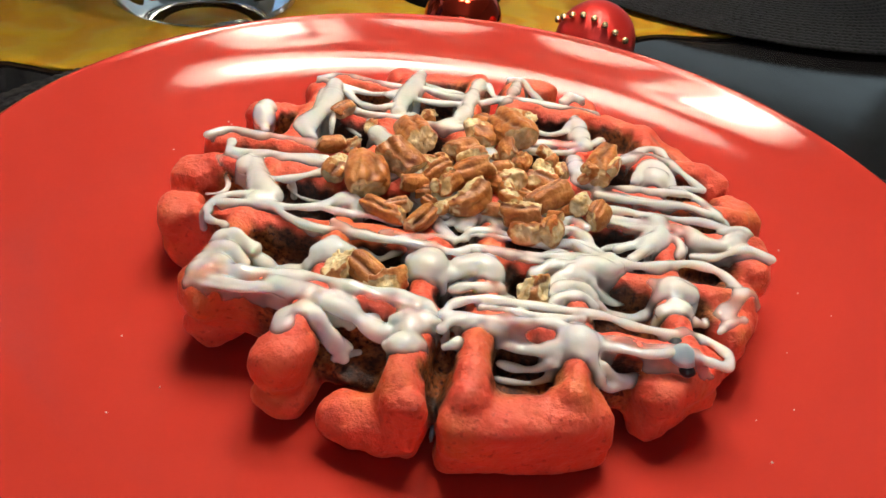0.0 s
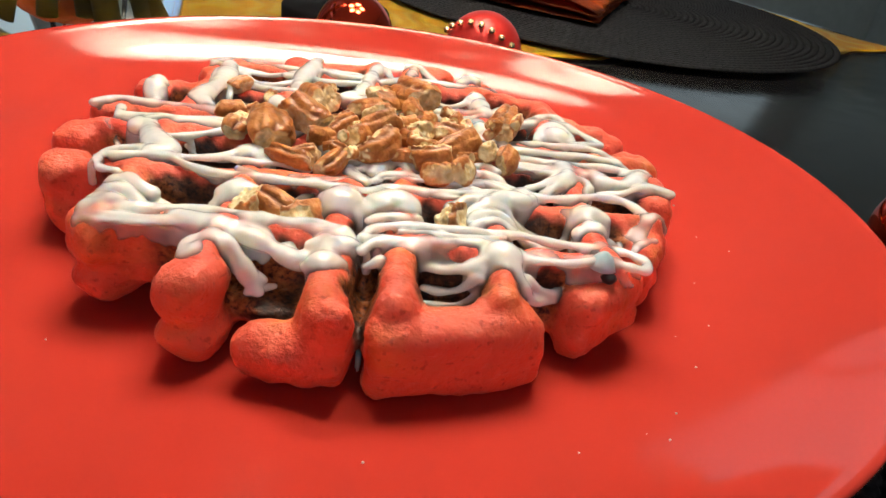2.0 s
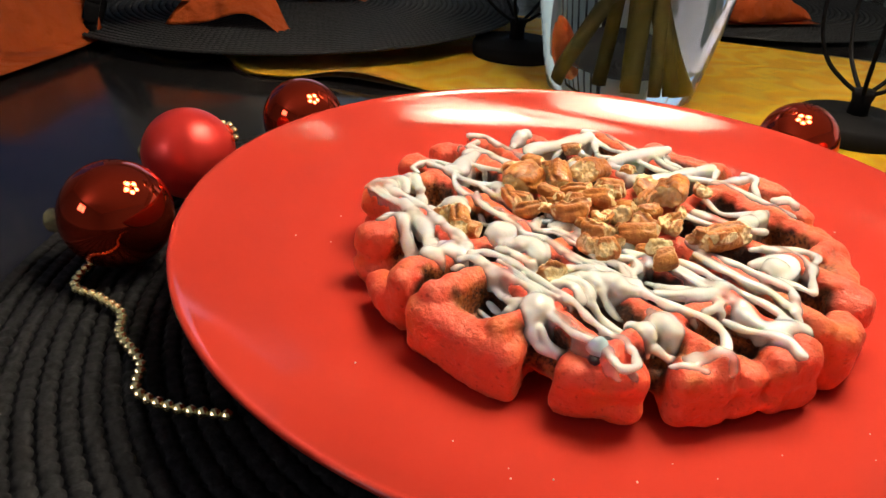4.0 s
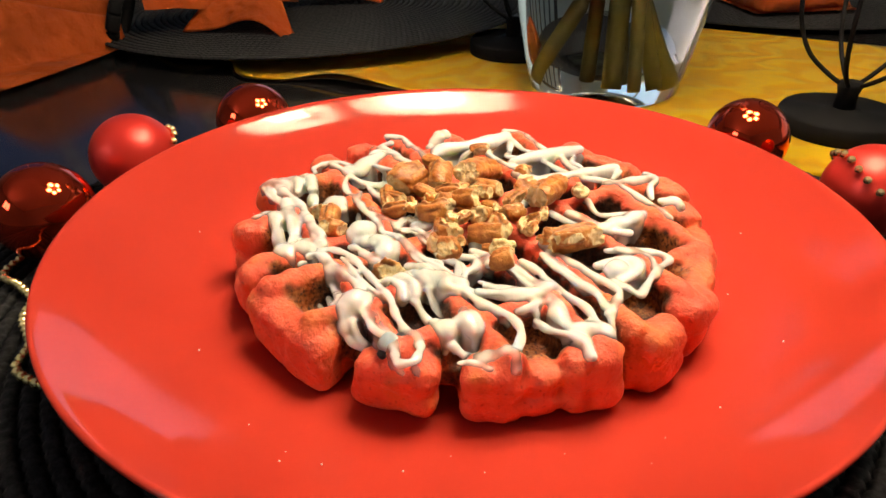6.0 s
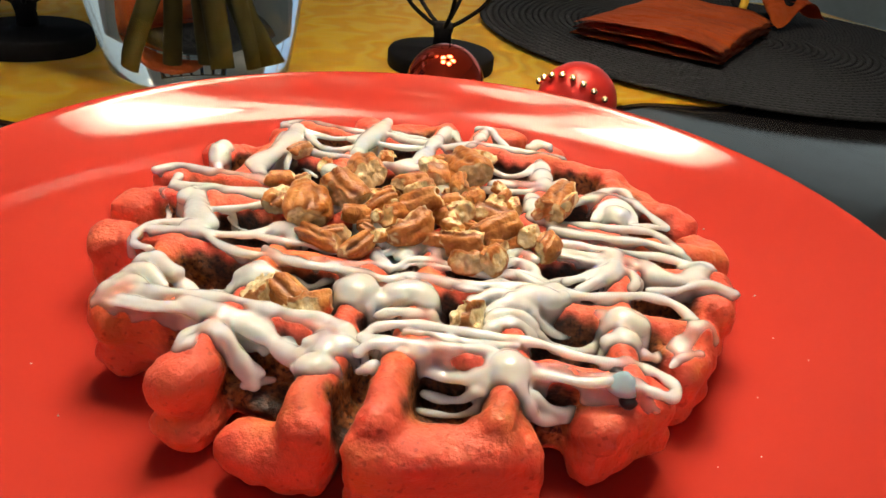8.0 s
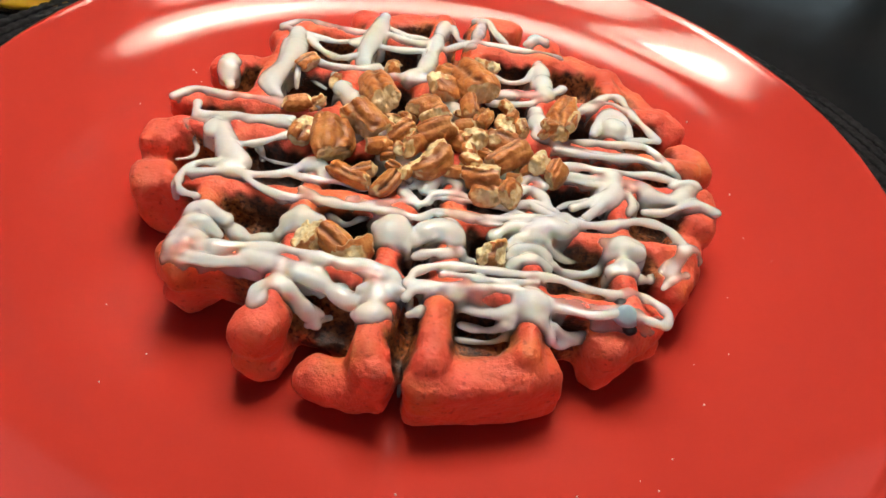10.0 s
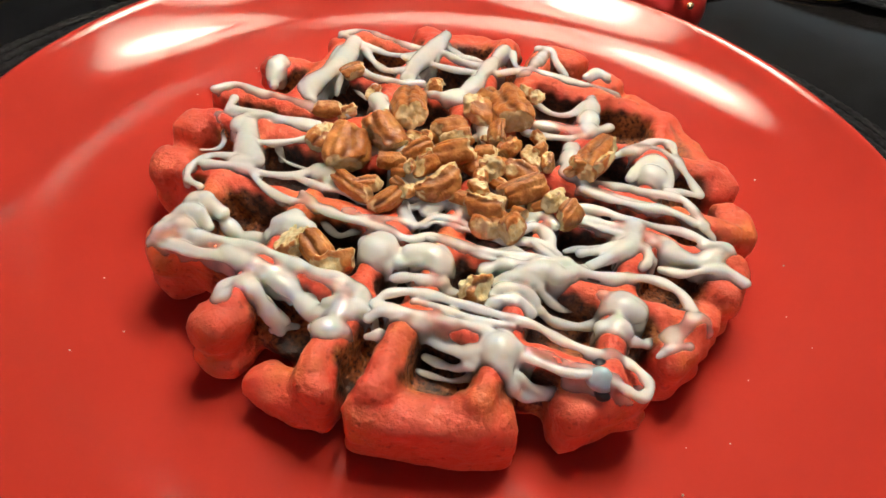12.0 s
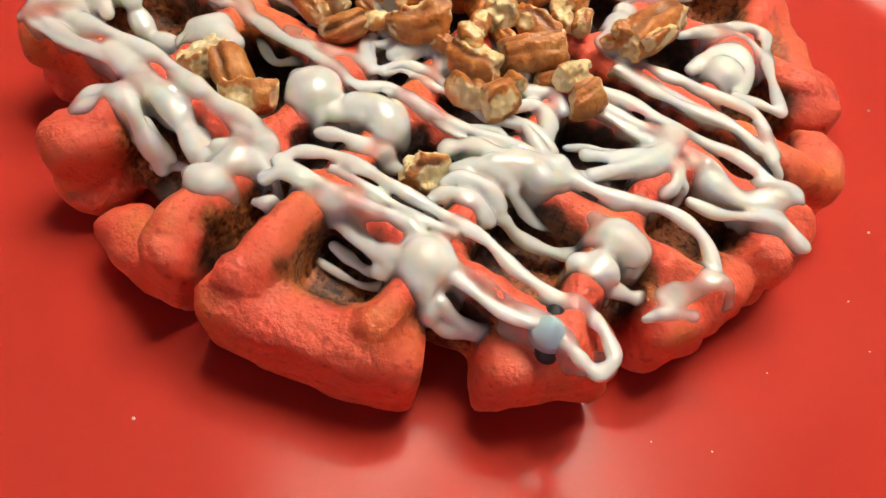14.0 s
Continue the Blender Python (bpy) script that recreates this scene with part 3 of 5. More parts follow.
CRUMB = {}      # the waffle's distance field, kept for the icing that clings to it


def sample(field, at):
    """A field between its grid points; places outside take the nearest edge."""
    at = [np.clip(a, 0, n - 1.001) for a, n in zip(np.broadcast_arrays(*at), field.shape)]
    i = [a.astype(int) for a in at]
    f = [a - k for a, k in zip(at, i)]
    total = 0
    for a in (0, 1):
        for b in (0, 1):
            for d in (0, 1):
                share = (f[0] if a else 1 - f[0]) * (f[1] if b else 1 - f[1]) * (f[2] if d else 1 - f[2])
                total = total + share * field[i[0] + a, i[1] + b, i[2] + d]
    return total


def crumb_at(x, y, z):
    """Distance to the waffle's surface at points of the world."""
    field, low, h = CRUMB["field"], CRUMB["low"], CRUMB["h"]
    c, s = math.cos(TWIST), math.sin(TWIST)
    dx, dy = x - CENTRE[0], y - CENTRE[1]
    up = (z - low[2]) / h
    over = np.maximum(up - (field.shape[2] - 2), 0) * h
    return sample(field, [((c * dx + s * dy) - low[0]) / h, ((c * dy - s * dx) - low[1]) / h, up]) + over


def points_of(me):
    co = np.empty(len(me.vertices) * 3)
    me.vertices.foreach_get("co", co)
    return co.reshape(-1, 3)


def give(me, name, values):
    me.attributes.new(name, "FLOAT", "POINT").data.foreach_set("value", np.ascontiguousarray(values, dtype=np.float32))


def build_icing():
    drizzle = thing("icing_drizzle", "glossy cream-white icing drizzled in zigzags over the waffle", "icing")
    h, pad = 0.00046, 0.005
    rng = np.random.default_rng(9)
    for where, strands in POURS.items():
        lines, thin = [], []
        for s in strands:
            if len(s) > 3 and 0.0011 < s[1][3] < 0.0021 and rng.random() < 0.2:
                # a second, thinner thread beside the first
                off = rng.choice((-1, 1)) * rng.uniform(0.0018, 0.0028)
                thin.append([[p[0] + rng.uniform(-0.001, 0.001), p[1] + off * (0.6 + 0.4 * math.sin(k)), p[2] - 0.0003, s[1][3] * 0.6] for k, p in enumerate(s)])
        for s in strands + thin:
            line = glide(s, 5)
            line[:, 3] *= np.where(line[:, 3] > 0.0021, 1.0, 0.97) * (1 + 0.16 * np.sin(np.arange(len(line)) * rng.uniform(0.5, 1.1) + rng.uniform(0, 6)))
            lines.append(line)
        # drips that ran over the edge of a ridge
        spots = [p for line in lines for p in line if p[2] > 0.0235 and p[3] > 0.0012]
        drips = 0
        for k in rng.permutation(len(spots)):
            px, py, pz, r = spots[k]
            a = rng.uniform(0, 2 * math.pi)
            dx, dy = (r + rng.uniform(0.0006, 0.0022)) * math.cos(a), (r + rng.uniform(0.0006, 0.0022)) * math.sin(a)
            gap = float(crumb_at(np.array(px + dx), np.array(py + dy), np.array(0.0205)))
            if drips < 5 and 0.0001 < gap < 0.0012 and math.hypot(px, py) < 0.074:
                drips += 1
                end = rng.uniform(0.0185, 0.0215)
                lines.append(glide([[px + 0.2 * dx, py + 0.2 * dy, 0.0260, 0.0016], [px + 0.8 * dx, py + 0.8 * dy, 0.0250, 0.0014], [px + dx, py + dy, 0.0228, 0.0012], [px + dx, py + dy, end, 0.0014]], 5))
        every = np.vstack(lines)
        lo, hi = every[:, :3].min(0) - pad - 0.003, every[:, :3].max(0) + pad + 0.001
        size = np.ceil((hi - lo) / h).astype(int) + 1
        gx, gy, gz = [(lo[n] + h * np.arange(size[n])).reshape([-1 if i == n else 1 for i in range(3)]) for n in range(3)]
        clear = crumb_at(gx, gy, gz)
        # where the strands lie on the crumb they spread into a coat that hugs it
        flat = (size[0], size[1])
        thick, edge, low = np.zeros(flat), np.full(flat, 0.01), np.full(flat, 0.05)
        for line in lines:
            dense = np.concatenate([line[:-1] + (line[1:] - line[:-1]) * k for k in (0, 0.5)] + [line[-1:]])
            for px, py, pz, r in dense:
                if pz < 0.0205:
                    continue
                reach = 1.0 * r + 0.0004
                span = r + 0.0036
                i0, i1 = max(0, int((px - span - lo[0]) / h)), int((px + span - lo[0]) / h) + 2
                j0, j1 = max(0, int((py - span - lo[1]) / h)), int((py + span - lo[1]) / h) + 2
                d = np.hypot(gx[i0:i1, :, 0] - px, gy[:, j0:j1, 0] - py)
                cut = (slice(i0, i1), slice(j0, j1))
                thick[cut] = np.maximum(thick[cut], (0.22 * r if r < 0.0021 else 0.42 * r) * np.sqrt(np.maximum(0, 1 - (d / reach) ** 2)))
                edge[cut] = np.minimum(edge[cut], d - reach)
                low[cut] = np.where(d < span, np.minimum(low[cut], RIDGE_TOP - (0.0004 + 0.7 * r if r < 0.0020 else 0.0016 + 1.6 * r)), low[cut])
        rag = wobble(flat, 7, len(lines)) + 0.6 * wobble(flat, 3, len(lines) + 1)
        floor = (low + 0.0014 * rag)[:, :, None] - gz
        coat = np.maximum(np.maximum(clear - thick[:, :, None], edge[:, :, None]), floor)
        field = np.full(size, 0.004)
        for line in lines:
            on = line[:, 2] > 0.0225
            line[:, 2] -= np.where(on, 0.30 * line[:, 3], 0)
            line[:, 3] *= np.where(line[:, 3] > 0.0024, 0.90, 0.80)
            m = line[:, 3].max() + 0.003
            a = np.maximum(((line[:, :3].min(0) - m - lo) / h).astype(int), 0)
            b = np.minimum(((line[:, :3].max(0) + m - lo) / h).astype(int) + 2, size)
            cut = tuple(slice(p, q) for p, q in zip(a, b))
            own = np.full(field[cut].shape, 0.004)
            for k in range(0, max(1, len(line) - 1), 6):
                bit = line[k : k + 7]
                p = np.maximum(((bit[:, :3].min(0) - m - lo) / h).astype(int), a)
                q = np.minimum(((bit[:, :3].max(0) + m - lo) / h).astype(int) + 2, b)
                axes = [(lo[n] + h * np.arange(p[n], q[n])).reshape([-1 if i == n else 1 for i in range(3)]) for n in range(3)]
                inner = tuple(slice(c - d, e - d) for c, e, d in zip(p, q, a))
                own[inner] = np.minimum(own[inner], strand_field(axes, bit))
            field[cut] = blend(field[cut], own, 0.0004)
        film = np.maximum(np.maximum(coat, -0.0012 - clear), -0.004)
        field = blend(field, film, 0.0004)
        for axis in range(3):
            a = np.moveaxis(field, axis, 0)
            a[1:-1] = 0.25 * a[:-2] + 0.5 * a[1:-1] + 0.25 * a[2:]
            a[0] = a[-1] = 0.01
        field += 0.00012 * wobble(field.shape, 6, len(lines))
        me = surface(field, lo, h)
        dress("icing_pass", me, ICING, drizzle)
        give(me, "thickness", np.clip(crumb_at(*points_of(me).T) / 0.0013, 0, 1))
    return drizzle


# ---- pecans ----
NUTS = 0


def nut(x, y, z, long, wide, high, yaw, pale):
    """A broken piece of a pecan half: furrowed brown skin, rough cream kernel where it broke. Millimetres."""
    global NUTS
    NUTS += 1
    rng = np.random.default_rng(100 + NUTS)
    h = 0.36
    reach = np.array([long, wide, high]) * 0.66 + 1.0
    shape = [int(2 * r / h) + 1 for r in reach]
    gx, gy, gz = [(h * np.arange(n) - r).reshape([-1 if i == k else 1 for i in range(3)]) for k, (n, r) in enumerate(zip(shape, reach))]
    bend = rng.uniform(-0.10, 0.10) * wide
    px, py, pz = gx / (0.74 * long), (gy - bend * (2 * gx / long) ** 2) / (0.52 * wide), gz / (0.58 * high)
    around = np.arctan2(pz, py) + 0.18 * wobble(shape, 9, NUTS)
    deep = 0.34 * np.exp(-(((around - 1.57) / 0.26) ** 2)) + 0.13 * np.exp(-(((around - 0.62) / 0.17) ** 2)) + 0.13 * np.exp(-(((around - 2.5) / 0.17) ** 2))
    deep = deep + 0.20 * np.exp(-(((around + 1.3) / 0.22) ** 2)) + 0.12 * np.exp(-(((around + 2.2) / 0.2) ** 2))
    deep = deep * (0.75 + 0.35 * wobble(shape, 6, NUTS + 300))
    body = np.sqrt(np.maximum(1 - np.abs(px) ** 2.6, 0.02))
    skin = (np.hypot(py, pz) - body * (1.02 - deep) + 0.10 * wobble(shape, 9, NUTS + 500)) * 0.5 * min(wide, high)
    skin += 0.10 * wobble(shape, 2.5, NUTS + 700)
    side = rng.choice((-1, 1))
    cuts = [((1, rng.uniform(-0.6, 0.6), rng.uniform(-0.3, 0.5)), rng.uniform(0.26, 0.42)), ((-1, rng.uniform(-0.6, 0.6), rng.uniform(-0.3, 0.5)), rng.uniform(0.30, 0.45))]
    if pale > 0.28 or long < 9:
        cuts.append(((rng.uniform(-0.5, 0.5), side, rng.uniform(-0.1, 0.6)), rng.uniform(0.24, 0.38) - 0.08 * pale))
    if pale > 0.55:
        cuts.append(((rng.uniform(-0.5, 0.5), -0.5 * side, 1), rng.uniform(0.18, 0.32)))
    broke = np.full(shape, -9.0)
    rough = 0.75 * wobble(shape, 4.5, NUTS + 900) + 0.4 * wobble(shape, 2.2, NUTS + 1100)
    for (a, b, c), share in cuts:
        size = math.sqrt(a * a + b * b + c * c)
        flat = (a * gx + b * gy + c * gz) / size - share * (abs(a) * long + abs(b) * wide + abs(c) * high) / size
        broke = -blend(-broke, -(flat + rough), 0.6)
    field = -blend(-skin, -broke, 0.5)
    for k in range(3):
        a = np.moveaxis(field, k, 0)
        a[0] = a[-1] = 1.0
    me = surface(field / 1000, (-reach / 1000).tolist(), h / 1000)
    at = [(c * 1000 + r) / h for c, r in zip(points_of(me).T, reach)]
    near, depth, fleck = sample(broke, at), sample(np.broadcast_to(deep, shape), at), sample(wobble(shape, 3, NUTS + 1300), at)
    ob = dress("pecan_piece", me, PECAN)
    give(me, "broken", np.clip((near - sample(skin, at) + 0.12 + 0.32 * fleck) / 0.35, 0, 1) * (0.55 + 0.45 * min(1, pale + 0.35)))
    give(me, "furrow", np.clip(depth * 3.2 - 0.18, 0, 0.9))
    turn = random.Random(100 + NUTS)
    ob.matrix_basis = pose(x / 1000, y / 1000, z / 1000 - 0.0008, turn.uniform(-40, 40), turn.uniform(-22, 22), yaw)
    label = "pale broken pecan piece lying on the icing" if pale > 0.6 else "brown chopped pecan piece lying on the icing"
    tagged(ob, label, "nut", "chopped pecans on the waffle")


# ---- things round the plate ----
def build_bauble(x, y, shiny, r=0.0195):
    label = "shiny mirror-red glass bauble lying by the plate" if shiny else "satin matte red bauble lying by the plate"
    ball = thing("christmas_bauble", label, "ornament", (x, y, MAT), "red baubles round the plate")
    a = math.atan2(y, x)
    bm = bmesh.new()
    bmesh.ops.create_uvsphere(bm, u_segments=64, v_segments=40, radius=r)
    bmesh.ops.translate(bm, vec=(0, 0, r), verts=bm.verts)
    part("ball", bm, SHINY_RED if shiny else MATTE_RED, ball)
    cap = part("cap", lathe([(0, 0.0255), (0.004, 0.0255), (0.0045, 0.0245), (0.0045, 0.019), (0.0051, 0.0187), (0.0046, 0.0185), (0, 0.0185)], 24), GOLD, ball, "gold metal cap")
    cap.matrix_basis = Matrix.Translation((0, 0, r)) @ Euler((0, radians(100), a)).to_matrix().to_4x4()
    return ball


def build_garland():
    """A string of small gold beads round the plate, over the baubles."""
    garland = thing("bead_garland", "string of small gold beads lying round the plate", "garland")
    me = None
    z = MAT + 0.0016
    front = glide([(-0.128, -0.121, z), (-0.100, -0.150, z), (-0.085, -0.1465, z), (-0.072, -0.143, z), (-0.060, -0.1465, z), (-0.043, -0.1455, z), (-0.031, -0.150, z), (-0.018, -0.143, z), (-0.006, -0.131, z)], 60)
    ex, ey, r = 0.0519, 0.1674, 0.021
    over = []
    for k in range(40):
        az, el = radians(-185 + 130 * k / 39), radians(22 + 26 * math.sin(math.pi * k / 39))
        over.append((ex + r * math.cos(el) * math.cos(az), ey + r * math.cos(el) * math.sin(az), MAT + 0.0195 + r * math.sin(el)))
    side = []
    for k in range(30):
        az, el = radians(60 + 60 * k / 29), radians(20 + 5 * math.sin(math.pi * k / 29))
        side.append((-0.1474 + r * math.cos(el) * math.cos(az), -0.0906 + r * math.cos(el) * math.sin(az), MAT + 0.0195 + r * math.sin(el)))
    for line, gap in ((front, 0.0033), (np.array(over), 0.0056), (np.array(side), 0.0052)):
        last = None
        for p in line:
            if last is not None and np.linalg.norm(p - last) < gap:
                continue
            last = p
            if me is None:
                bm = bmesh.new()
                bmesh.ops.create_icosphere(bm, subdivisions=2, radius=0.0018)
                ob = part("bead", bm, GOLD, garland, smooth=False)
                me = ob.data
            else:
                ob = new("bead", me)
                ob.parent = garland
            ob.location = p


def build_candle_holder(x, y, turn=0.0):
    holder = thing("candle_holder", "black iron candle holder with curved wire cage", "candle holder", (x, y, TABLE + 0.001), "wire candle holders", turn=turn)
    part("base", lathe([(0, 0), (0.0335, 0), (0.0345, 0.002), (0.0345, 0.010), (0.033, 0.012), (0.010, 0.0125), (0.0085, 0.014), (0, 0.014)], 64), IRON, holder)
    part("socket", lathe([(0, 0.012), (0.0062, 0.012), (0.0056, 0.022), (0.0066, 0.026), (0.0060, 0.029), (0, 0.029)], 24), IRON, holder)
    for k in range(5):
        a = 2 * math.pi * k / 5
        wire = [(0.003, 0.026), (0.014, 0.033), (0.026, 0.044), (0.034, 0.062), (0.0365, 0.085), (0.034, 0.115), (0.025, 0.145)]
        part("wire", tube([(r * math.cos(a), r * math.sin(a), z) for r, z in wire], 0.0013, 8, 6), IRON, holder)
    part("ring", tube([(0.025 * math.cos(t), 0.025 * math.sin(t), 0.145) for t in np.linspace(0, 2 * math.pi, 25)], 0.0014, 8, 3), IRON, holder)


def build_vase(x, y):
    vase = thing("flower_vase", "clear glass vase of water with green-brown flower stems", "vase", (x, y, TABLE + 0.002))
    outer = [(0, 0), (0.046, 0), (0.050, 0.003), (0.054, 0.02), (0.060, 0.05), (0.066, 0.09), (0.070, 0.14), (0.071, 0.20), (0.069, 0.24)]
    inner = [(r - 0.0025, z) for r, z in outer[:6:-1]] + [(0.066, 0.135), (0, 0.135)]
    part("glass", lathe(outer + inner, 80), GLASS, vase)
    # cut ends spread over the bottom, the stems crossing higher up
    for side, deep, lean, radius in ((-0.036, 0.004, 0.012, 0.0044), (-0.004, 0.014, -0.006, 0.0036), (0.002, -0.012, 0.004, 0.0052), (0.009, 0.008, 0.000, 0.0046),
                                     (0.024, -0.010, 0.001, 0.0042), (0.031, 0.004, -0.004, 0.0050), (0.012, -0.022, 0.010, 0.0036)):
        # side runs along the vase's north-east, deep along its north-west
        ax, ay = 0.5, 0.866
        ends = ((side, deep, 0.010), (0.55 * side + 0.45 * lean, 0.5 * deep, 0.060), (lean, 0.2 * deep, 0.125), (1.8 * lean - 0.3 * side, -0.4 * deep, 0.30))
        part("flower_stem", tube([(ax * a - ay * b, ay * a + ax * b, c) for a, b, c in ends], radius, 10), STEM, vase, "green-brown flower stem")


def cloth_sheet(size, k, layers, seed, lift, curl=0.004):
    """One fold of a napkin: a soft sheet of cloth."""
    bm = bmesh.new()
    w, d = size
    n = 22
    rows = []
    for i in range(n):
        row = []
        for j in range(n):
            a, b = i / (n - 1) - 0.5, j / (n - 1) - 0.5
            bulge = 0.008 * k / max(1, layers) * (1 - (2 * a) ** 4)
            z = 0.0012 + lift * k + bulge + curl * (0.25 + 0.15 * k) * (1 + noise.noise(Vector((a * 3 + seed, b * 3, k * 0.4))))
            x = a * w * (1 - 0.012 * k) + 0.003 * noise.noise(Vector((b * 5, k, seed)))
            row.append(bm.verts.new((x, b * d * (1 - 0.015 * k) + 0.003 * noise.noise(Vector((a * 5, k + 7, seed))), z)))
        rows.append(row)
    for a, b in zip(rows, rows[1:]):
        for j in range(n - 1):
            bm.faces.new((a[j], b[j], b[j + 1], a[j + 1]))
    bmesh.ops.solidify(bm, geom=bm.faces[:], thickness=0.0012)
    return bm


def build_puffed_napkin(x, y, turn):
    """Folded over loosely, so that it stands up like a small pillow."""
    napkin = thing("napkin", "orange linen napkin folded into a soft pillow", "napkin", (x, y, TABLE + 0.0085), "orange napkins", turn=turn)
    part("fold", cloth_sheet((0.108, 0.080), 0, 1, 3.0, 0.0, 0.003), ORANGE, napkin)
    bm = bmesh.new()
    n = 30
    rows = []
    for i in range(n):
        row = []
        for j in range(n):
            a, b = 2 * i / (n - 1) - 1, 2 * j / (n - 1) - 1
            dome = ((1 - abs(a) ** 3) * (1 - abs(b) ** 3)) ** 0.55
            z = 0.004 + dome * (0.026 - 0.010 * a + 0.006 * noise.noise(Vector((2 * a, 2 * b, 5)))) + 0.0022 * dome * math.sin(7 * b + 2 * a)
            row.append(bm.verts.new((0.052 * a * (1 - 0.06 * b * b), 0.038 * b * (1 - 0.16 * a), z)))
        rows.append(row)
    for a, b in zip(rows, rows[1:]):
        for j in range(n - 1):
            bm.faces.new((a[j], b[j], b[j + 1], a[j + 1]))
    bmesh.ops.solidify(bm, geom=bm.faces[:], thickness=0.0014)
    part("fold", bm, ORANGE, napkin)


def fan(length, spread, height, seed):
    """One half of a tied napkin: gathered at the ring, flaring into folds."""
    bm = bmesh.new()
    n, w = 18, 40
    rows = []
    for i in range(n):
        s = i / (n - 1)
        row = []
        for j in range(w):
            t = j / (w - 1) * 2 - 1
            pleat = 0.55 + 0.45 * math.cos(t * 6.5 + seed + 1.2 * s) + 0.05 * math.cos(t * 17 + 3 * seed)
            z = 0.002 + height * (0.45 + 0.55 * s) * (1 - abs(t) ** 2.4) * pleat * (1 - 0.75 * s**7)
            row.append(bm.verts.new((0.006 + length * s * (1 - 0.10 * t * t + 0.04 * math.sin(t * 8 + seed)), t * (0.020 + spread * s**0.8), z)))
        rows.append(row)
    for a, b in zip(rows, rows[1:]):
        for j in range(w - 1):
            bm.faces.new((a[j], b[j], b[j + 1], a[j + 1]))
    bmesh.ops.solidify(bm, geom=bm.faces[:], thickness=0.0012)
    return bm


def drape(apex, left, right, arch, seed, gather=0.014):
    """A tip of cloth gathered at the apex that falls in an arch to the edge from left to right."""
    bm = bmesh.new()
    n, w = 24, 30
    a, p, q = Vector(apex), Vector(left), Vector(right)
    along = (q - p).normalized()
    rows = []
    for i in range(n):
        s = i / (n - 1)
        row = []
        for j in range(w):
            t = j / (w - 1)
            base = p.lerp(q, t)
            at = (a + along * gather * (2 * t - 1)).lerp(base, s)
            fold = 4 * t * (1 - t)
            lift = arch * fold * math.sin(min(1.0, 0.25 + 0.9 * s) * math.pi * 0.75) + 0.0045 * s * math.sin(9 * t + seed + 2 * s) + 0.003 * noise.noise(Vector((5 * t, 4 * s, seed)))
            at.z += lift
            row.append(bm.verts.new(at + along * 0.004 * math.sin(5 * s + seed)))
        rows.append(row)
    for a, b in zip(rows, rows[1:]):
        for j in range(w - 1):
            bm.faces.new((a[j], b[j], b[j + 1], a[j + 1]))
    bmesh.ops.solidify(bm, geom=bm.faces[:], thickness=0.0014)
    return bm


def build_tied_napkin(x, y):
    knot = thing("tied_napkin", "orange linen napkin gathered through a black ring with yellow ribbon", "napkin", (x, y, TABLE + 0.004), "orange napkins")
    tips = (((0.000, 0.110, 0.046), (0.022, 0.042, 0.006), (0.108, 0.118, 0.004), 0.018, 0.5, 0.012),
            ((0.000, 0.016, 0.030), (-0.052, 0.148, 0.026), (0.030, 0.140, 0.022), 0.034, 2.0, 0.020),
            ((-0.006, 0.132, 0.042), (-0.075, 0.255, 0.040), (0.004, 0.236, 0.006), 0.016, 3.6, 0.010),
            ((-0.010, 0.132, 0.034), (-0.100, 0.250, 0.008), (-0.050, 0.268, 0.042), 0.012, 5.1, 0.010))
    for tip in tips:
        part("flap", drape(*tip), ORANGE, knot)
    for k, (length, spread, height) in enumerate(((0.122, 0.046, 0.070), (0.126, 0.050, 0.030), (0.128, 0.056, 0.021), (0.131, 0.062, 0.012))):
        roll = part("roll", fan(length, spread, height, 2.0 + 0.7 * k), ORANGE, knot)
        roll.matrix_basis = pose(-0.008, 0, 0, 0, 0, 275 + 3 * k)
    part("napkin_ring", tube([(0.022 * math.cos(t) - 0.004, 0.010 * math.sin(t) - 0.009 * math.cos(t), 0.027 + 0.027 * math.sin(t)) for t in np.linspace(0, 2 * math.pi, 25)], 0.0055, 10, 3), IRON, knot, "black napkin ring")
    part("ribbon", tube([(0.004, 0.118, 0.058), (0.010, 0.130, 0.056), (0.014, 0.138, 0.046), (0.014, 0.142, 0.036)], 0.0042, 8), YELLOW, knot, "yellow ribbon")


def build_ringed_napkin(x, y):
    """Folded flat on one side of its ring, loose on the other."""
    napkin = thing("napkin", "orange linen napkin folded flat through a black ring with yellow ribbon", "napkin", (x, y, TABLE + 0.0085), "orange napkins")
    for k in range(3):
        fold = part("fold", cloth_sheet((0.118, 0.185), k, 3, 4.0, 0.003, 0.004), ORANGE, napkin)
        fold.matrix_basis = pose(0, 0, 0.0, 0, 0, -26)
    part("flap", drape((0.098, 0.118, 0.020), (0.098, 0.060, 0.002), (0.170, 0.140, 0.002), 0.022, 1.2, 0.016), ORANGE, napkin)
    part("napkin_ring", tube([(0.092 + 0.020 * math.cos(t), 0.112 - 0.018 * math.cos(t), 0.022 + 0.020 * math.sin(t)) for t in np.linspace(0, 2 * math.pi, 25)], 0.0055, 10, 3), IRON, napkin, "black napkin ring")
    part("ribbon", tube([(0.074, 0.100, 0.010), (0.078, 0.104, 0.034), (0.090, 0.116, 0.044)], 0.004, 8), YELLOW, napkin, "yellow ribbon")


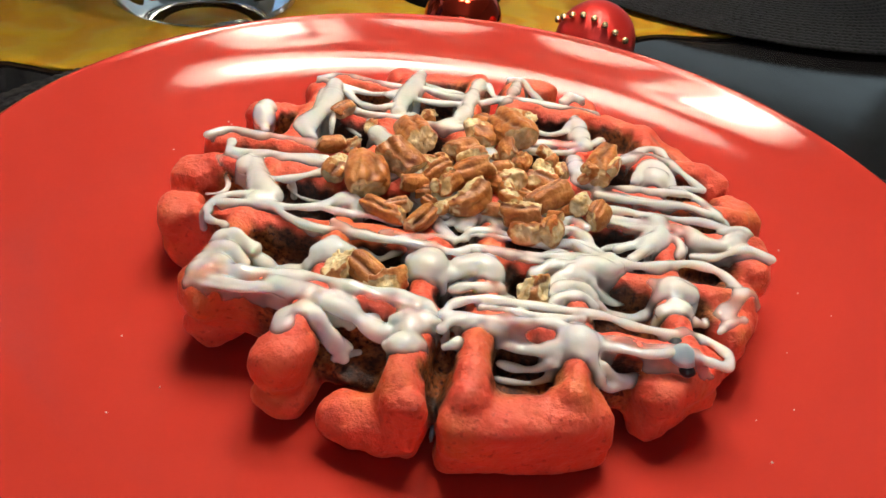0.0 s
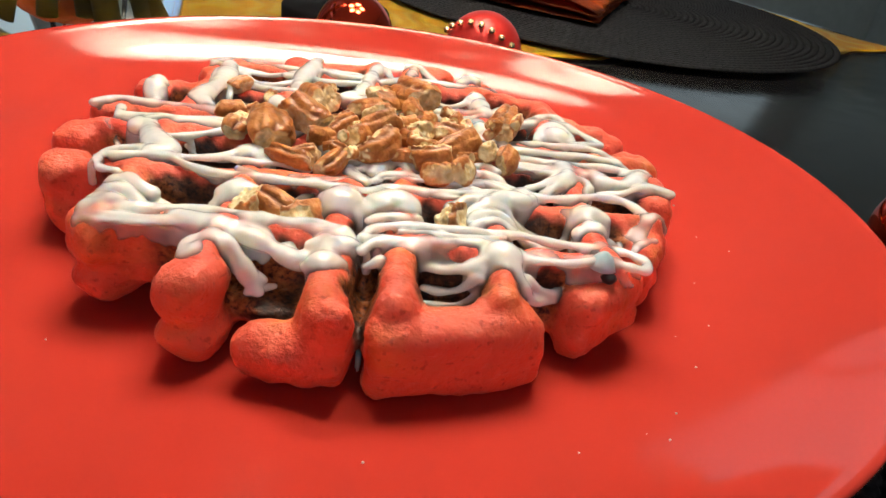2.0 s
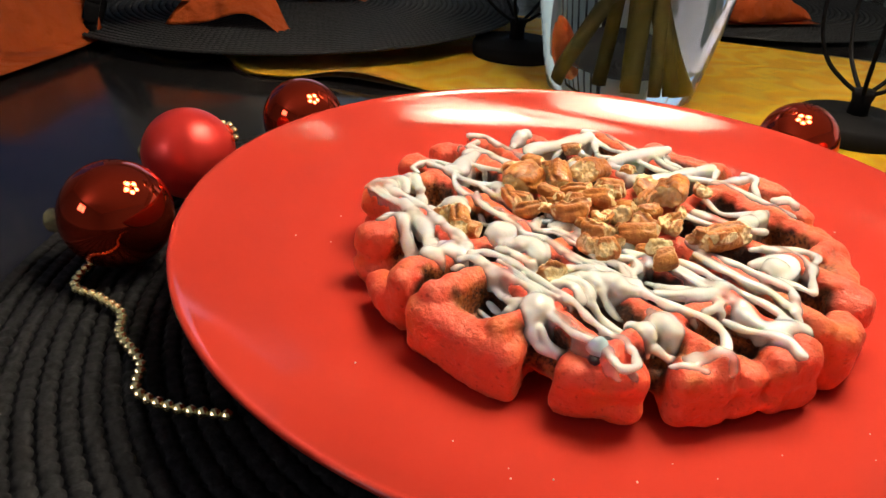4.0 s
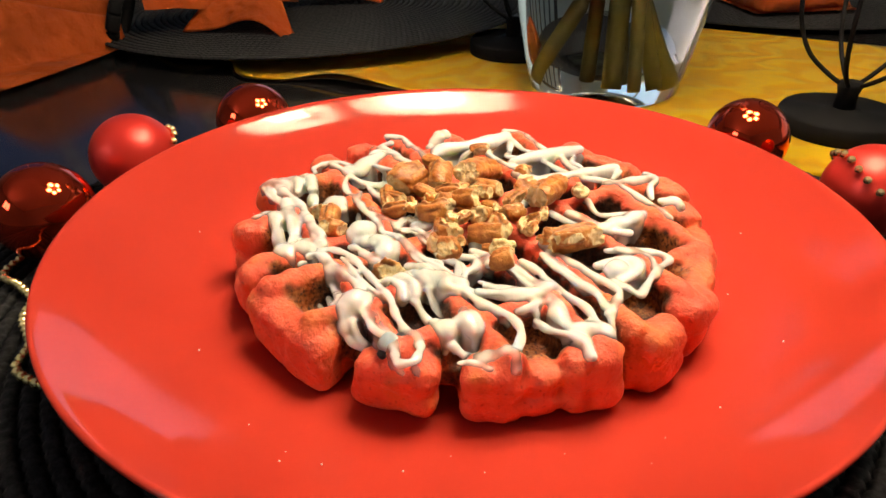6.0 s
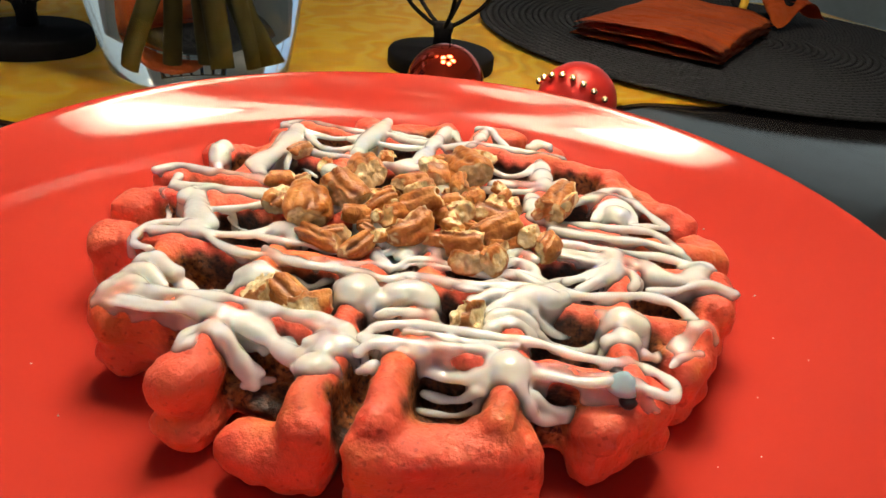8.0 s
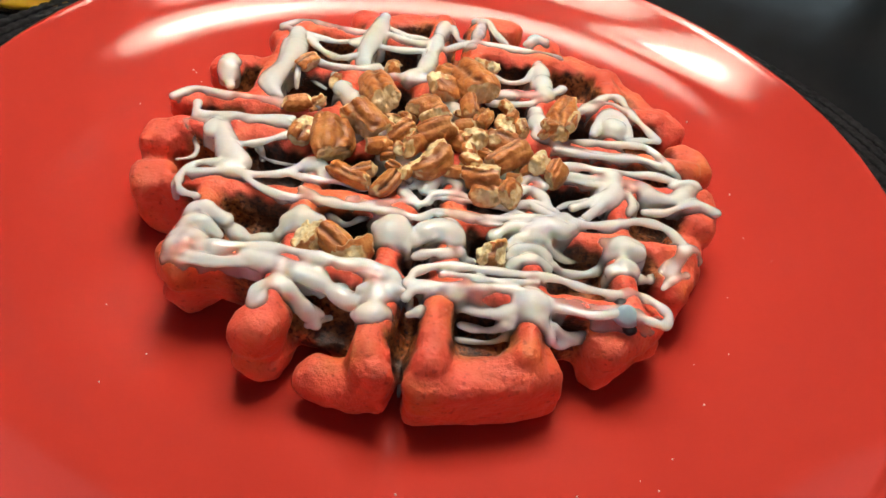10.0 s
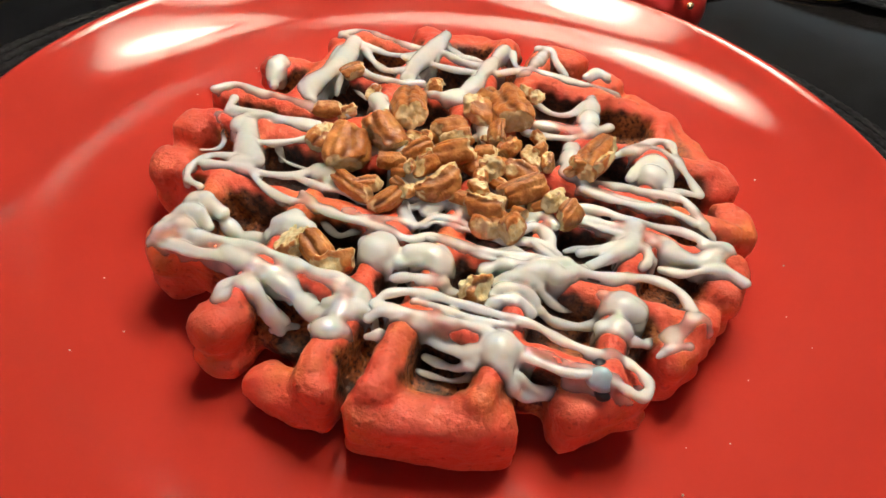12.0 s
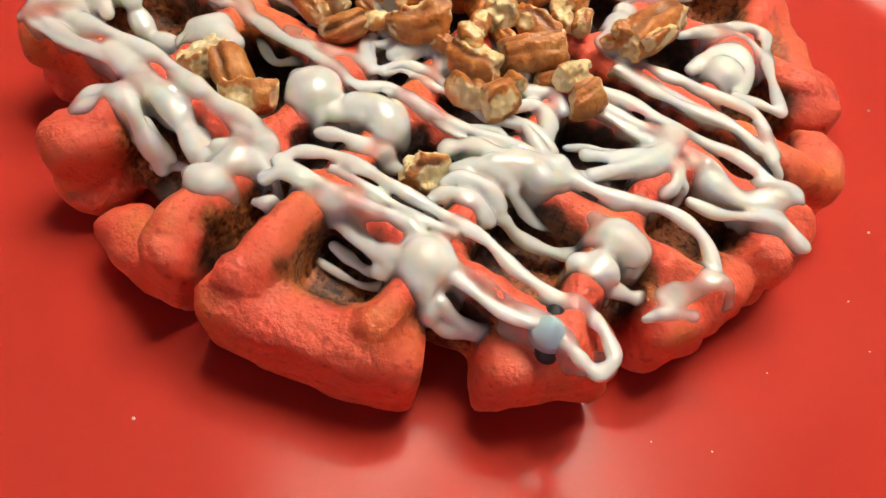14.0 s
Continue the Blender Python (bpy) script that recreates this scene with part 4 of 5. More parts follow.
def build_leaf(x, y, turn, size):
    bm = bmesh.new()
    n = 14
    rows = []
    for i in range(n):
        s = i / (n - 1)
        half = 0.36 * size * math.sin(math.pi * s ** 0.8) * (1 + 0.12 * math.sin(s * 24))
        rows.append([bm.verts.new((size * (s - 0.5), half * t, 0.004 + 0.003 * math.sin(3 * s) + 0.004 * abs(t))) for t in (-1, -0.5, 0, 0.5, 1)])
    for a, b in zip(rows, rows[1:]):
        for j in range(4):
            bm.faces.new((a[j], b[j], b[j + 1], a[j + 1]))
    bmesh.ops.solidify(bm, geom=bm.faces[:], thickness=0.0004)
    ob = part("leaf", bm, LEAF)
    ob.matrix_basis = pose(x, y, TABLE + 0.004, 0, 0, turn)
    tagged(ob, "fallen green leaf lying on the placemat", "leaf", "fallen leaves")


def build_table_clutter():
    """The small decorations left at the far seat."""
    bm = tube([(0.020 * math.cos(t), 0.020 * math.sin(t), 0) for t in np.linspace(0, 2 * math.pi, 33)], 0.0072, 12, 3)
    ring = part("napkin_ring", bm, PINK)
    ring.matrix_basis = pose(-0.038, 0.725, TABLE + 0.017, 35, 0, 20)
    tagged(ring, "coral pink rounded napkin ring", "napkin ring")
    for x, y, turn, w, d in ((-0.114, 0.67, 25, 0.085, 0.020), (-0.002, 0.715, -35, 0.050, 0.022)):
        bm = bmesh.new()
        rows = [[bm.verts.new((w * (i / 12 - 0.5), d * (j / 4 - 0.5), 0.0016 + 0.0022 * (1 + noise.noise(Vector((i * 0.7, j * 0.9, turn)))))) for j in range(5)] for i in range(13)]
        for a, b in zip(rows, rows[1:]):
            for j in range(4):
                bm.faces.new((a[j], b[j], b[j + 1], a[j + 1]))
        bmesh.ops.solidify(bm, geom=bm.faces[:], thickness=0.0008)
        ob = part("foil_strip", bm, SILVER)
        ob.matrix_basis = pose(x, y, TABLE, 0, 0, turn)
        tagged(ob, "crumpled silver foil strip on the table", "foil", "foil strips")
    z = TABLE + 0.003
    bm = tube([(-0.075, 0.60, z), (-0.060, 0.575, z), (-0.020, 0.600, z), (0.000, 0.640, z + 0.004), (0.020, 0.672, z), (0.050, 0.668, z)], 0.0028, 8)
    tagged(part("cord", bm, IRON), "black cord lying curled on the table", "cord")


build_room()
build_chandelier()
build_table()
build_runner()
build_plate()
build_waffle()
pour("back", (-57.1, 56.9, 26.6, 1.65), (-50.1, 61.9, 26.6, 1.65), (-41.7, 60.8, 26.6, 1.65), (-31.1, 59.2, 26.6, 1.65), (-21, 60.1, 26.6, 1.65), (-10.4, 57.1, 26.6, 1.65), (-1.3, 57.7, 26.6, 1.65))
pour("back", (-57.1, 56.9, 26.6, 1.58), (-51.5, 54.7, 26.6, 1.58), (-44.3, 54, 25.5, 1.58), (-37, 53.1, 25.2, 1.58), (-30.1, 53.3, 26.6, 1.58), (-24.8, 58, 26.6, 1.58))
pour("back", (-31.8, 51.4, 26.6, 1.72), (-21.8, 52.3, 25.7, 1.72), (-11.8, 52.7, 25.6, 1.72), (0, 54.1, 26.7, 1.72), (9.7, 61.1, 26.7, 1.72), (21.1, 61.2, 26.7, 1.72), (32.4, 60.2, 26.7, 1.72), (41.7, 58.3, 26.7, 1.72))
pour("back", (-22.7, 71.6, 26.9, 2.9), (-23.5, 62.5, 27.1, 3.43), (-25.8, 48.9, 27.2, 3.83), (-25.8, 40, 27, 2.9))
pour("back", (-19.8, 67, 24.9, 1.58), (-14, 61, 26.6, 1.58), (-6.6, 59.6, 26.6, 1.58))
pour("back", (-50.7, 52.9, 27.2, 3.7), (-49.7, 42.8, 27, 3.96), (-50.7, 31.4, 27.1, 3.43), (-52.6, 20.9, 27.1, 3.43), (-47.6, 13.2, 26.7, 1.85))
pour("back", (-46.5, 34.2, 26.6, 1.32), (-46, 28.8, 25.1, 1.32), (-45.7, 25.8, 22, 1.32))
pour("back", (-44.7, 33.6, 22, 1.19), (-40.6, 32.1, 21, 1.19), (-37, 30.6, 20, 1.19))
pour("back", (-47.2, 53.2, 25.3, 1.85), (-41.2, 48.6, 23.5, 1.85), (-34, 42.4, 25.7, 1.85), (-27.5, 44, 26.7, 1.85))
pour("back", (-42.8, 38.1, 26.6, 1.58), (-36.6, 35.7, 26.6, 1.58), (-27, 35.6, 26.6, 1.58), (-20.8, 38.5, 26.6, 1.58))
pour("back", (-68.2, 31.6, 26.6, 3.17), (-68.3, 27.3, 24.2, 3.04), (-66.4, 22.5, 22, 2.11))
pour("back", (-0.4, 71.3, 26.8, 2.38), (-2.3, 61.1, 26.9, 2.77), (-3.6, 49.9, 27, 2.9), (-6, 39.1, 27, 2.9), (-10.6, 34, 26.8, 2.38))
pour("back", (-17.2, 34, 26.7, 1.98), (-7.7, 33.9, 26.7, 1.98), (-0.4, 36.4, 26.7, 1.98))
pour("back", (13.5, 77.3, 26.8, 2.11), (11.9, 67.1, 26.8, 2.11), (9.9, 58, 26.8, 2.11))
pour("back", (10.5, 77.4, 26.7, 1.72), (15.7, 78.1, 26.7, 1.72), (18.4, 72.4, 25.8, 1.72), (23, 68.8, 23.5, 1.72))
pour("back", (30, 66.2, 26.4, 2.11), (33.5, 70.3, 26.8, 2.11), (37.1, 69, 26.8, 2.11))
pour("back", (2.8, 71, 26.4, 1.58), (5.1, 65.3, 25, 1.58), (8.7, 60.8, 26.6, 1.58))
pour("backleft", (-79.0, 8.0, 26.6, 1.72), (-74.0, 13.0, 26.6, 1.72), (-64.0, 12.0, 26.6, 1.72), (-55.0, 12.0, 26.6, 1.72), (-43.0, 11.0, 26.6, 1.72), (-36.0, 12.0, 26.6, 1.72))
pour("backleft", (-71.0, 6.0, 26.6, 1.87), (-69.0, 1.0, 26.6, 1.87), (-61.0, 2.0, 26.6, 1.87), (-53.0, 2.0, 26.6, 1.87), (-42.0, 4.0, 26.6, 1.87))
pour("backleft", (-63.0, -1.0, 26.6, 2.58), (-63.0, -6.0, 26.6, 2.58), (-59.0, -9.0, 26.6, 2.58), (-58.0, -11.0, 26.6, 2.58))
pour("backleft", (-61.0, -0.0, 26.6, 1.72), (-54.0, 1.0, 26.6, 1.72), (-46.0, 2.0, 26.6, 1.72), (-39.0, 0.0, 26.6, 1.72))
pour("backleft", (-59.0, -9.0, 26.6, 1.56), (-54.0, -11.0, 26.6, 1.56), (-47.0, -8.0, 26.6, 1.56), (-41.0, -3.0, 26.6, 1.56))
pour("backleft", (-61.0, -4.0, 26.6, 3.1), (-56.0, -14.0, 26.8, 3.61), (-51.0, -19.0, 26.6, 3.44), (-55.0, -21.0, 26.4, 2.92))
pour("backleft", (-55.0, -19.0, 26.6, 1.56), (-62.0, -21.0, 26.6, 1.56), (-65.0, -25.0, 26.6, 1.56), (-65.0, -29.0, 26.6, 1.56), (-63.0, -33.0, 26.6, 1.56), (-59.0, -34.0, 26.6, 1.56))
pour("backleft", (-63.0, -25.0, 26.6, 1.72), (-54.0, -23.0, 26.6, 1.72), (-46.0, -23.0, 26.6, 1.72), (-39.0, -21.0, 26.6, 1.72), (-34.0, -17.0, 26.8, 2.41), (-30.0, -16.0, 26.9, 2.92), (-27.0, -19.0, 26.5, 2.24))
pour("backleft", (-39.0, -21.0, 26.6, 1.48), (-30.0, -22.0, 26.6, 1.48), (-23.0, -22.0, 26.6, 1.48), (-16.0, -23.0, 26.6, 1.48))
pour("backleft", (-52.0, -21.0, 26.6, 1.64), (-45.0, -27.0, 26.6, 1.64), (-37.0, -30.0, 26.6, 1.64), (-28.0, -30.0, 26.6, 1.64), (-19.0, -31.0, 26.6, 1.64), (-10.0, -31.0, 26.6, 1.64), (-4.0, -32.0, 26.6, 1.64), (0.0, -32.0, 26.6, 1.64), (4.0, -29.0, 26.6, 1.64), (8.0, -29.0, 26.6, 1.64), (14.0, -29.0, 26.6, 1.64))
pour("backleft", (-33.0, -26.0, 26.6, 1.33), (-27.0, -30.0, 26.6, 1.33), (-20.0, -31.0, 26.6, 1.33), (-15.0, -30.0, 26.6, 1.33), (-7.0, -27.0, 26.6, 1.33), (-3.0, -27.0, 26.6, 1.33))
pour("backleft", (-32.0, -28.0, 25, 1.48), (-26.0, -30.0, 22, 1.48), (-20.0, -33.0, 21, 1.48), (-15.0, -31.0, 23, 1.48), (-8.0, -31.0, 26, 1.48))
pour("backleft", (-50.0, -8.0, 23, 0.94), (-47.0, -10.0, 21, 0.94), (-42.0, -10.0, 20, 0.94), (-36.0, -11.0, 21, 0.94))
pour("backleft", (-72.0, -2.0, 25, 1.09), (-71.0, -4.0, 22, 1.09), (-68.0, -7.0, 20, 1.09), (-68.0, -11.0, 19.5, 1.09), (-72.0, -14.0, 20, 1.09))
pour("backleft", (-34.0, 30.0, 26.6, 1.87), (-31.0, 21.0, 26.6, 1.87), (-24.0, 21.0, 26.6, 1.87))
pour("backleft", (-11.0, -11.0, 26.6, 1.72), (-6.0, -14.0, 26.6, 1.72), (-2.0, -14.0, 26.6, 1.72), (-3.0, -20.0, 26.6, 1.72), (-6.0, -22.0, 26.6, 1.72), (-1.0, -27.0, 26.6, 1.72))
pour("backleft", (0.0, -21.0, 26.6, 2.58), (2.0, -17.0, 26.6, 2.58), (6.0, -14.0, 26.6, 2.58), (10.0, -18.0, 26.6, 2.58))
pour("backleft", (1.0, -26.0, 26.6, 1.56), (3.0, -22.0, 26.6, 1.56), (9.0, -21.0, 26.6, 1.56), (16.0, -23.0, 26.6, 1.56), (21.0, -24.0, 26.6, 1.56), (25.0, -24.0, 26.6, 1.56))
pour("backleft", (14.0, -29.0, 26.6, 1.56), (20.0, -29.0, 26.6, 1.56), (28.0, -27.0, 26.6, 1.56), (35.0, -26.0, 26.6, 1.56))
pour("frontleft", (-10.0, -37.0, 26, 3.4), (-7.0, -38.0, 26.6, 4.6), (-4.0, -38.0, 26, 3.4))
pour("frontleft", (2.0, -36.0, 26, 3.4), (6.0, -35.0, 26.6, 4.6), (9.0, -36.0, 25.8, 3.4))
pour("frontleft", (-6.0, -40.0, 26.6, 2.2), (-1.0, -39.0, 25, 2.2), (4.0, -38.0, 26.6, 2.2))
pour("frontleft", (0.0, -45.0, 25.2, 1.9), (4.0, -44.0, 26.3, 1.9), (8.0, -43.0, 25.5, 1.9), (12.0, -42.0, 22, 1.9), (15.0, -40.0, 20, 1.9))
pour("frontleft", (-7.0, -42.0, 25, 1.3), (-5.0, -43.0, 23.5, 1.3))
pour("frontleft", (-59.2, -55.0, 25.5, 2.1), (-58.6, -51.0, 26.4, 2.1), (-53.0, -51.0, 26.6, 2.1), (-43.0, -50.0, 26.6, 2.1), (-35.0, -49.0, 26.6, 2.1), (-27.0, -50.0, 26.6, 2.1), (-18.0, -51.0, 26.6, 2.1), (-11.0, -51.0, 26.6, 2.1), (-6.0, -53.0, 26.6, 2.1), (-3.0, -55.0, 25.4, 2.1))
pour("frontleft", (-59.5, -55.0, 25.5, 1.8), (-58.3, -54.0, 26.4, 1.8), (-52.0, -55.0, 26.6, 1.8), (-45.0, -55.0, 26.6, 1.8), (-38.0, -54.0, 26.6, 1.8))
pour("frontleft", (-40.0, -53.0, 26.6, 2.5), (-31.0, -55.0, 26.2, 2.5), (-24.0, -56.0, 25, 2.5), (-19.0, -58.0, 23.5, 2.5), (-13.0, -60.0, 22.5, 2.5), (-9.0, -60.0, 24, 2.5), (-5.0, -58.0, 26, 2.5))
pour("frontleft", (-24.0, -51.0, 26.6, 1.5), (-17.0, -52.0, 26.6, 1.5), (-10.0, -54.0, 26.6, 1.5), (-5.0, -54.0, 26.6, 1.5))
pour("frontleft", (-12.0, -58.0, 25.5, 2), (-8.0, -57.0, 26.4, 2), (-4.0, -57.0, 26.2, 2), (-3.0, -58.0, 24.5, 2))
pour("frontleft", (-12.0, -65.0, 24.5, 2), (-9.0, -65.0, 26, 2.9), (-5.0, -64.0, 25, 2.2))
pour("frontleft", (-35.0, -65.0, 24.5, 2.2), (-36.0, -62.0, 26, 2.2), (-32.0, -60.0, 26.4, 2.2), (-28.0, -61.0, 26, 2.2), (-26.0, -62.0, 23, 2.2), (-24.0, -62.0, 18, 2.2), (-22.0, -63.0, 15.2, 2.2))
pour("frontleft", (-27.0, -60.0, 23, 1.3), (-24.0, -60.0, 19, 1.3), (-21.0, -61.0, 17, 1.3))
pour("frontleft", (-24.0, -63.0, 15, 1.5), (-22.0, -61.0, 15, 1.5), (-19.0, -60.0, 15, 1.5))
pour("frontleft", (-58.9, -40.0, 25, 2.2), (-57.0, -37.0, 26.4, 2.2), (-54.0, -38.0, 26.4, 2.2), (-50.0, -39.0, 24.5, 2.2))
pour("frontleft", (-58.9, -45.0, 25, 2.2), (-58.0, -43.0, 26.4, 2.2), (-54.0, -43.0, 26.4, 2.2), (-50.0, -45.0, 24.5, 2.2))
pour("frontleft", (-59.2, -50.0, 25, 2.2), (-58.3, -47.0, 26.4, 2.2), (-55.0, -48.0, 26.4, 2.2), (-51.0, -49.0, 25.5, 2.2))
pour("frontleft", (-54.0, -38.0, 26, 2.4), (-50.0, -39.0, 22, 2.4), (-45.0, -41.0, 19.5, 2.4), (-40.0, -41.0, 19.5, 2.4), (-35.0, -40.0, 22, 2.4), (-32.0, -40.0, 25.5, 2.4))
pour("frontleft", (-34.0, -38.0, 25.6, 2.4), (-30.0, -37.0, 26.4, 3.6), (-26.0, -37.0, 25.6, 2.6))
pour("frontleft", (-19.0, -30.0, 25, 1.5), (-16.0, -30.0, 21, 1.5), (-11.0, -33.0, 22, 1.5), (-8.0, -36.0, 26, 1.5))
pour("frontleft", (0.4, -60, 9, 0.8), (0.2, -67, 7, 0.9), (0, -74, 5, 1.0))
pour("frontright", (-1.0, -55.0, 26.6, 1.7), (1.0, -51.0, 26.6, 1.7), (8.0, -48.0, 26.6, 1.7), (16.0, -48.0, 26.6, 1.7), (26.0, -48.0, 26.6, 1.7), (35.0, -48.0, 26.6, 1.7), (42.0, -50.0, 26.6, 1.7), (50.0, -51.0, 26.6, 1.7), (56.0, -50.0, 26, 1.7), (60.0, -52.0, 26.4, 1.7), (63.0, -55.5, 26.6, 1.8), (61.5, -59.0, 26.6, 1.8), (58.5, -58.5, 26.8, 1.7), (56.0, -57.5, 26.8, 1.7), (53.5, -57.0, 26.8, 1.8))
pour("frontright", (-1.0, -55.0, 26.6, 1.7), (2.0, -55.0, 26.6, 1.7), (8.0, -55.0, 26.6, 1.7), (17.0, -54.0, 26.6, 1.7), (24.0, -53.0, 26.6, 1.7), (28.0, -54.0, 26.6, 1.7))
pour("frontright", (7.0, -51.0, 26.6, 1.2), (16.0, -51.0, 26.6, 1.2), (24.0, -51.0, 26.6, 1.2), (31.0, -50.0, 26.6, 1.2))
pour("frontright", (-1.0, -59.0, 25.6, 1.9), (1.0, -57.0, 26.6, 1.9), (4.0, -56.0, 26.6, 1.9), (7.0, -56.5, 25.5, 1.9), (10.5, -56.2, 22, 1.9), (17.3, -58.0, 21.3, 1.9), (22.2, -59.0, 23.5, 1.9), (27.0, -58.0, 26, 1.9))
pour("frontright", (0.0, -63.0, 24, 1.5), (2.0, -63.0, 25.5, 1.5), (3.0, -62.0, 26, 1.5))
pour("frontright", (13.0, -59.0, 17, 1.5), (16.9, -59.3, 16.6, 1.6), (21.0, -60.5, 18.5, 1.5), (24.3, -61.5, 22.8, 1.5))
pour("frontright", (11.0, -62.0, 15, 1.2), (16.0, -62.0, 14.8, 1.2), (21.0, -62.0, 15.5, 1.2), (25.0, -61.0, 18, 1.2), (26.0, -61.0, 22, 1.2))
pour("frontright", (28.0, -56.0, 26.4, 3.2), (30.0, -57.0, 26.2, 4.4), (31.0, -60.0, 25.4, 3.4))
pour("frontright", (25.0, -60.0, 24, 1.6), (25.0, -60.0, 21, 1.6), (27.0, -59.0, 18, 1.6))
pour("frontright", (34.0, -56.5, 25.6, 1.6), (40.0, -57.6, 25.8, 1.5), (45.4, -58.2, 26.4, 1.6), (51.1, -57.0, 27, 1.7))
pour("frontright", (32.5, -61.5, 24.8, 1.8), (34.6, -62.8, 21, 1.7), (37.0, -62.1, 18.2, 1.9), (41.3, -59.6, 17.0, 2.3), (46.9, -57.5, 19.2, 2.0), (50.9, -56.8, 24.0, 1.8), (52.8, -57.4, 26.4, 1.9))
pour("frontright", (34.6, -60.4, 23, 1.6), (38.0, -60.4, 19.8, 1.8), (42.0, -59.2, 17.6, 1.8))
pour("frontright", (37.0, -25.0, 26.6, 1.9), (44.0, -27.0, 26.6, 1.9), (51.0, -26.0, 26.6, 1.9), (60.0, -23.0, 26.6, 1.9), (66.0, -24.0, 26.6, 1.9), (70.0, -27.0, 26, 1.9), (72.0, -30.0, 25, 1.9), (70.0, -34.0, 23, 1.9), (67.0, -37.0, 21, 1.9), (64.0, -38.0, 20, 1.9), (61.0, -40.0, 21, 1.9), (57.0, -42.0, 23.5, 1.9))
pour("frontright", (39.0, -26.0, 26.6, 2.9), (33.0, -30.0, 26.6, 3.2), (29.0, -33.0, 26.6, 2.6))
pour("frontright", (20.0, -34.0, 25, 2), (24.0, -31.0, 26.2, 2), (30.0, -30.0, 26.6, 2))
pour("frontright", (24.0, -37.0, 25, 2), (26.0, -35.0, 26.4, 2), (31.0, -34.0, 26.4, 2), (34.0, -34.0, 25, 2))
pour("frontright", (24.0, -41.0, 25, 2), (26.0, -39.0, 26.4, 2), (31.0, -38.0, 26.4, 2), (34.0, -39.0, 24.5, 2))
pour("frontright", (24.0, -45.0, 25, 2), (26.0, -43.0, 26.4, 2), (31.0, -42.0, 26.4, 2), (34.0, -43.0, 24.5, 2))
pour("frontright", (53.0, -34.0, 26.2, 2.8), (56.0, -34.0, 26.4, 3.6), (58.0, -34.0, 25.6, 2.8))
pour("frontright", (51.0, -42.0, 25.4, 2.2), (54.0, -41.0, 26.2, 2.9), (57.0, -41.0, 25.4, 2.2))
pour("frontright", (34.0, -35.0, 25, 1.5), (38.0, -35.0, 20.5, 1.5), (43.0, -34.0, 19, 1.5), (49.0, -32.0, 20.5, 1.5), (52.0, -33.0, 25, 1.5))
pour("frontright", (35.0, -40.0, 23, 1.9), (40.0, -39.0, 18.5, 1.9), (47.0, -37.0, 17.5, 1.9), (50.0, -36.0, 19.5, 1.9), (52.0, -35.0, 24.5, 1.9))
pour("frontright", (51.0, -43.0, 24, 1.2), (54.0, -44.0, 22, 1.2), (58.0, -43.0, 20, 1.2))
pour("frontright", (73.5, -31.5, 25.2, 1.4), (75.5, -32.0, 24.2, 1.4), (76.3, -32.6, 22.5, 1.3))
pour("frontright", (65.0, -43.0, 21.5, 1.3), (68.0, -40.0, 22.5, 1.3), (72.0, -38.0, 23, 1.3))
pour("frontright", (1.6, -26.7, 26.6, 1.1), (3.7, -23.2, 26, 1.1), (11.5, -23.4, 26.6, 1.1), (19.5, -22.8, 25.3, 1.1), (26, -25.6, 26.6, 1.1), (32.2, -27.7, 26.6, 1.1))
pour("frontright", (3.1, -30.1, 26.6, 1.2), (10.4, -29.5, 26.6, 1.2), (18.1, -29.6, 26.6, 1.2), (24.9, -26.2, 26.6, 1.2))
pour("frontright", (23.4, -23.9, 26, 1.6), (27.9, -21.2, 26.8, 1.6), (33.5, -23.9, 26.8, 1.6), (39.6, -28, 26.8, 1.6))
pour("frontright", (35.7, -28.9, 27, 2.2), (38.2, -30.7, 27.2, 2.9), (40.7, -28.8, 27, 2.2))
pour("frontright", (38, -30, 26.9, 1.9), (44.7, -24.1, 25.7, 1.9), (49.8, -18.7, 26, 1.9), (53.4, -14, 26.9, 1.9))
pour("frontright", (-5.9, -19.7, 26.7, 1.3), (-3.4, -23.5, 26.7, 1.3), (-1.3, -26.5, 26.7, 1.3))
pour("frontright", (-9.3, -13.6, 26.7, 1.6), (-4.2, -17.2, 26.8, 1.6), (2.1, -14.5, 25.4, 2.2), (7.9, -14.7, 26.8, 1.6), (11.4, -17.5, 26.8, 1.6))
pour("right", (16.0, 43.0, 26.6, 1.56), (23.0, 41.0, 25, 1.56), (29.0, 41.0, 26.6, 1.56), (32.0, 49.0, 26.6, 1.56))
pour("right", (34.0, 52.0, 26.6, 2.58), (35.0, 45.0, 26.8, 3.27), (35.0, 39.0, 26.8, 3.44), (36.0, 34.0, 26.6, 2.75))
pour("right", (20.0, 31.0, 26.6, 1.87), (29.0, 32.0, 26.6, 1.87), (37.0, 34.0, 26.6, 1.87), (42.0, 39.0, 26.6, 1.87))
pour("right", (17.0, 25.0, 26.6, 1.72), (29.0, 27.0, 26.6, 1.72), (35.0, 31.0, 26.6, 1.72))
pour("right", (32.0, 23.0, 26.6, 2.75), (33.0, 17.0, 26.8, 3.27), (34.0, 11.0, 26.6, 3.1))
pour("right", (45.0, 26.0, 25, 1.72), (51.0, 32.0, 26.6, 1.72), (56.0, 37.0, 26.6, 1.72), (61.0, 38.0, 26.6, 1.72), (63.0, 32.0, 26.6, 1.72), (66.0, 25.0, 26.6, 1.72), (71.0, 16.0, 26.6, 1.72))
pour("right", (48.0, 28.0, 26.6, 1.56), (57.0, 33.0, 26.6, 1.56), (63.0, 30.0, 26.6, 1.56))
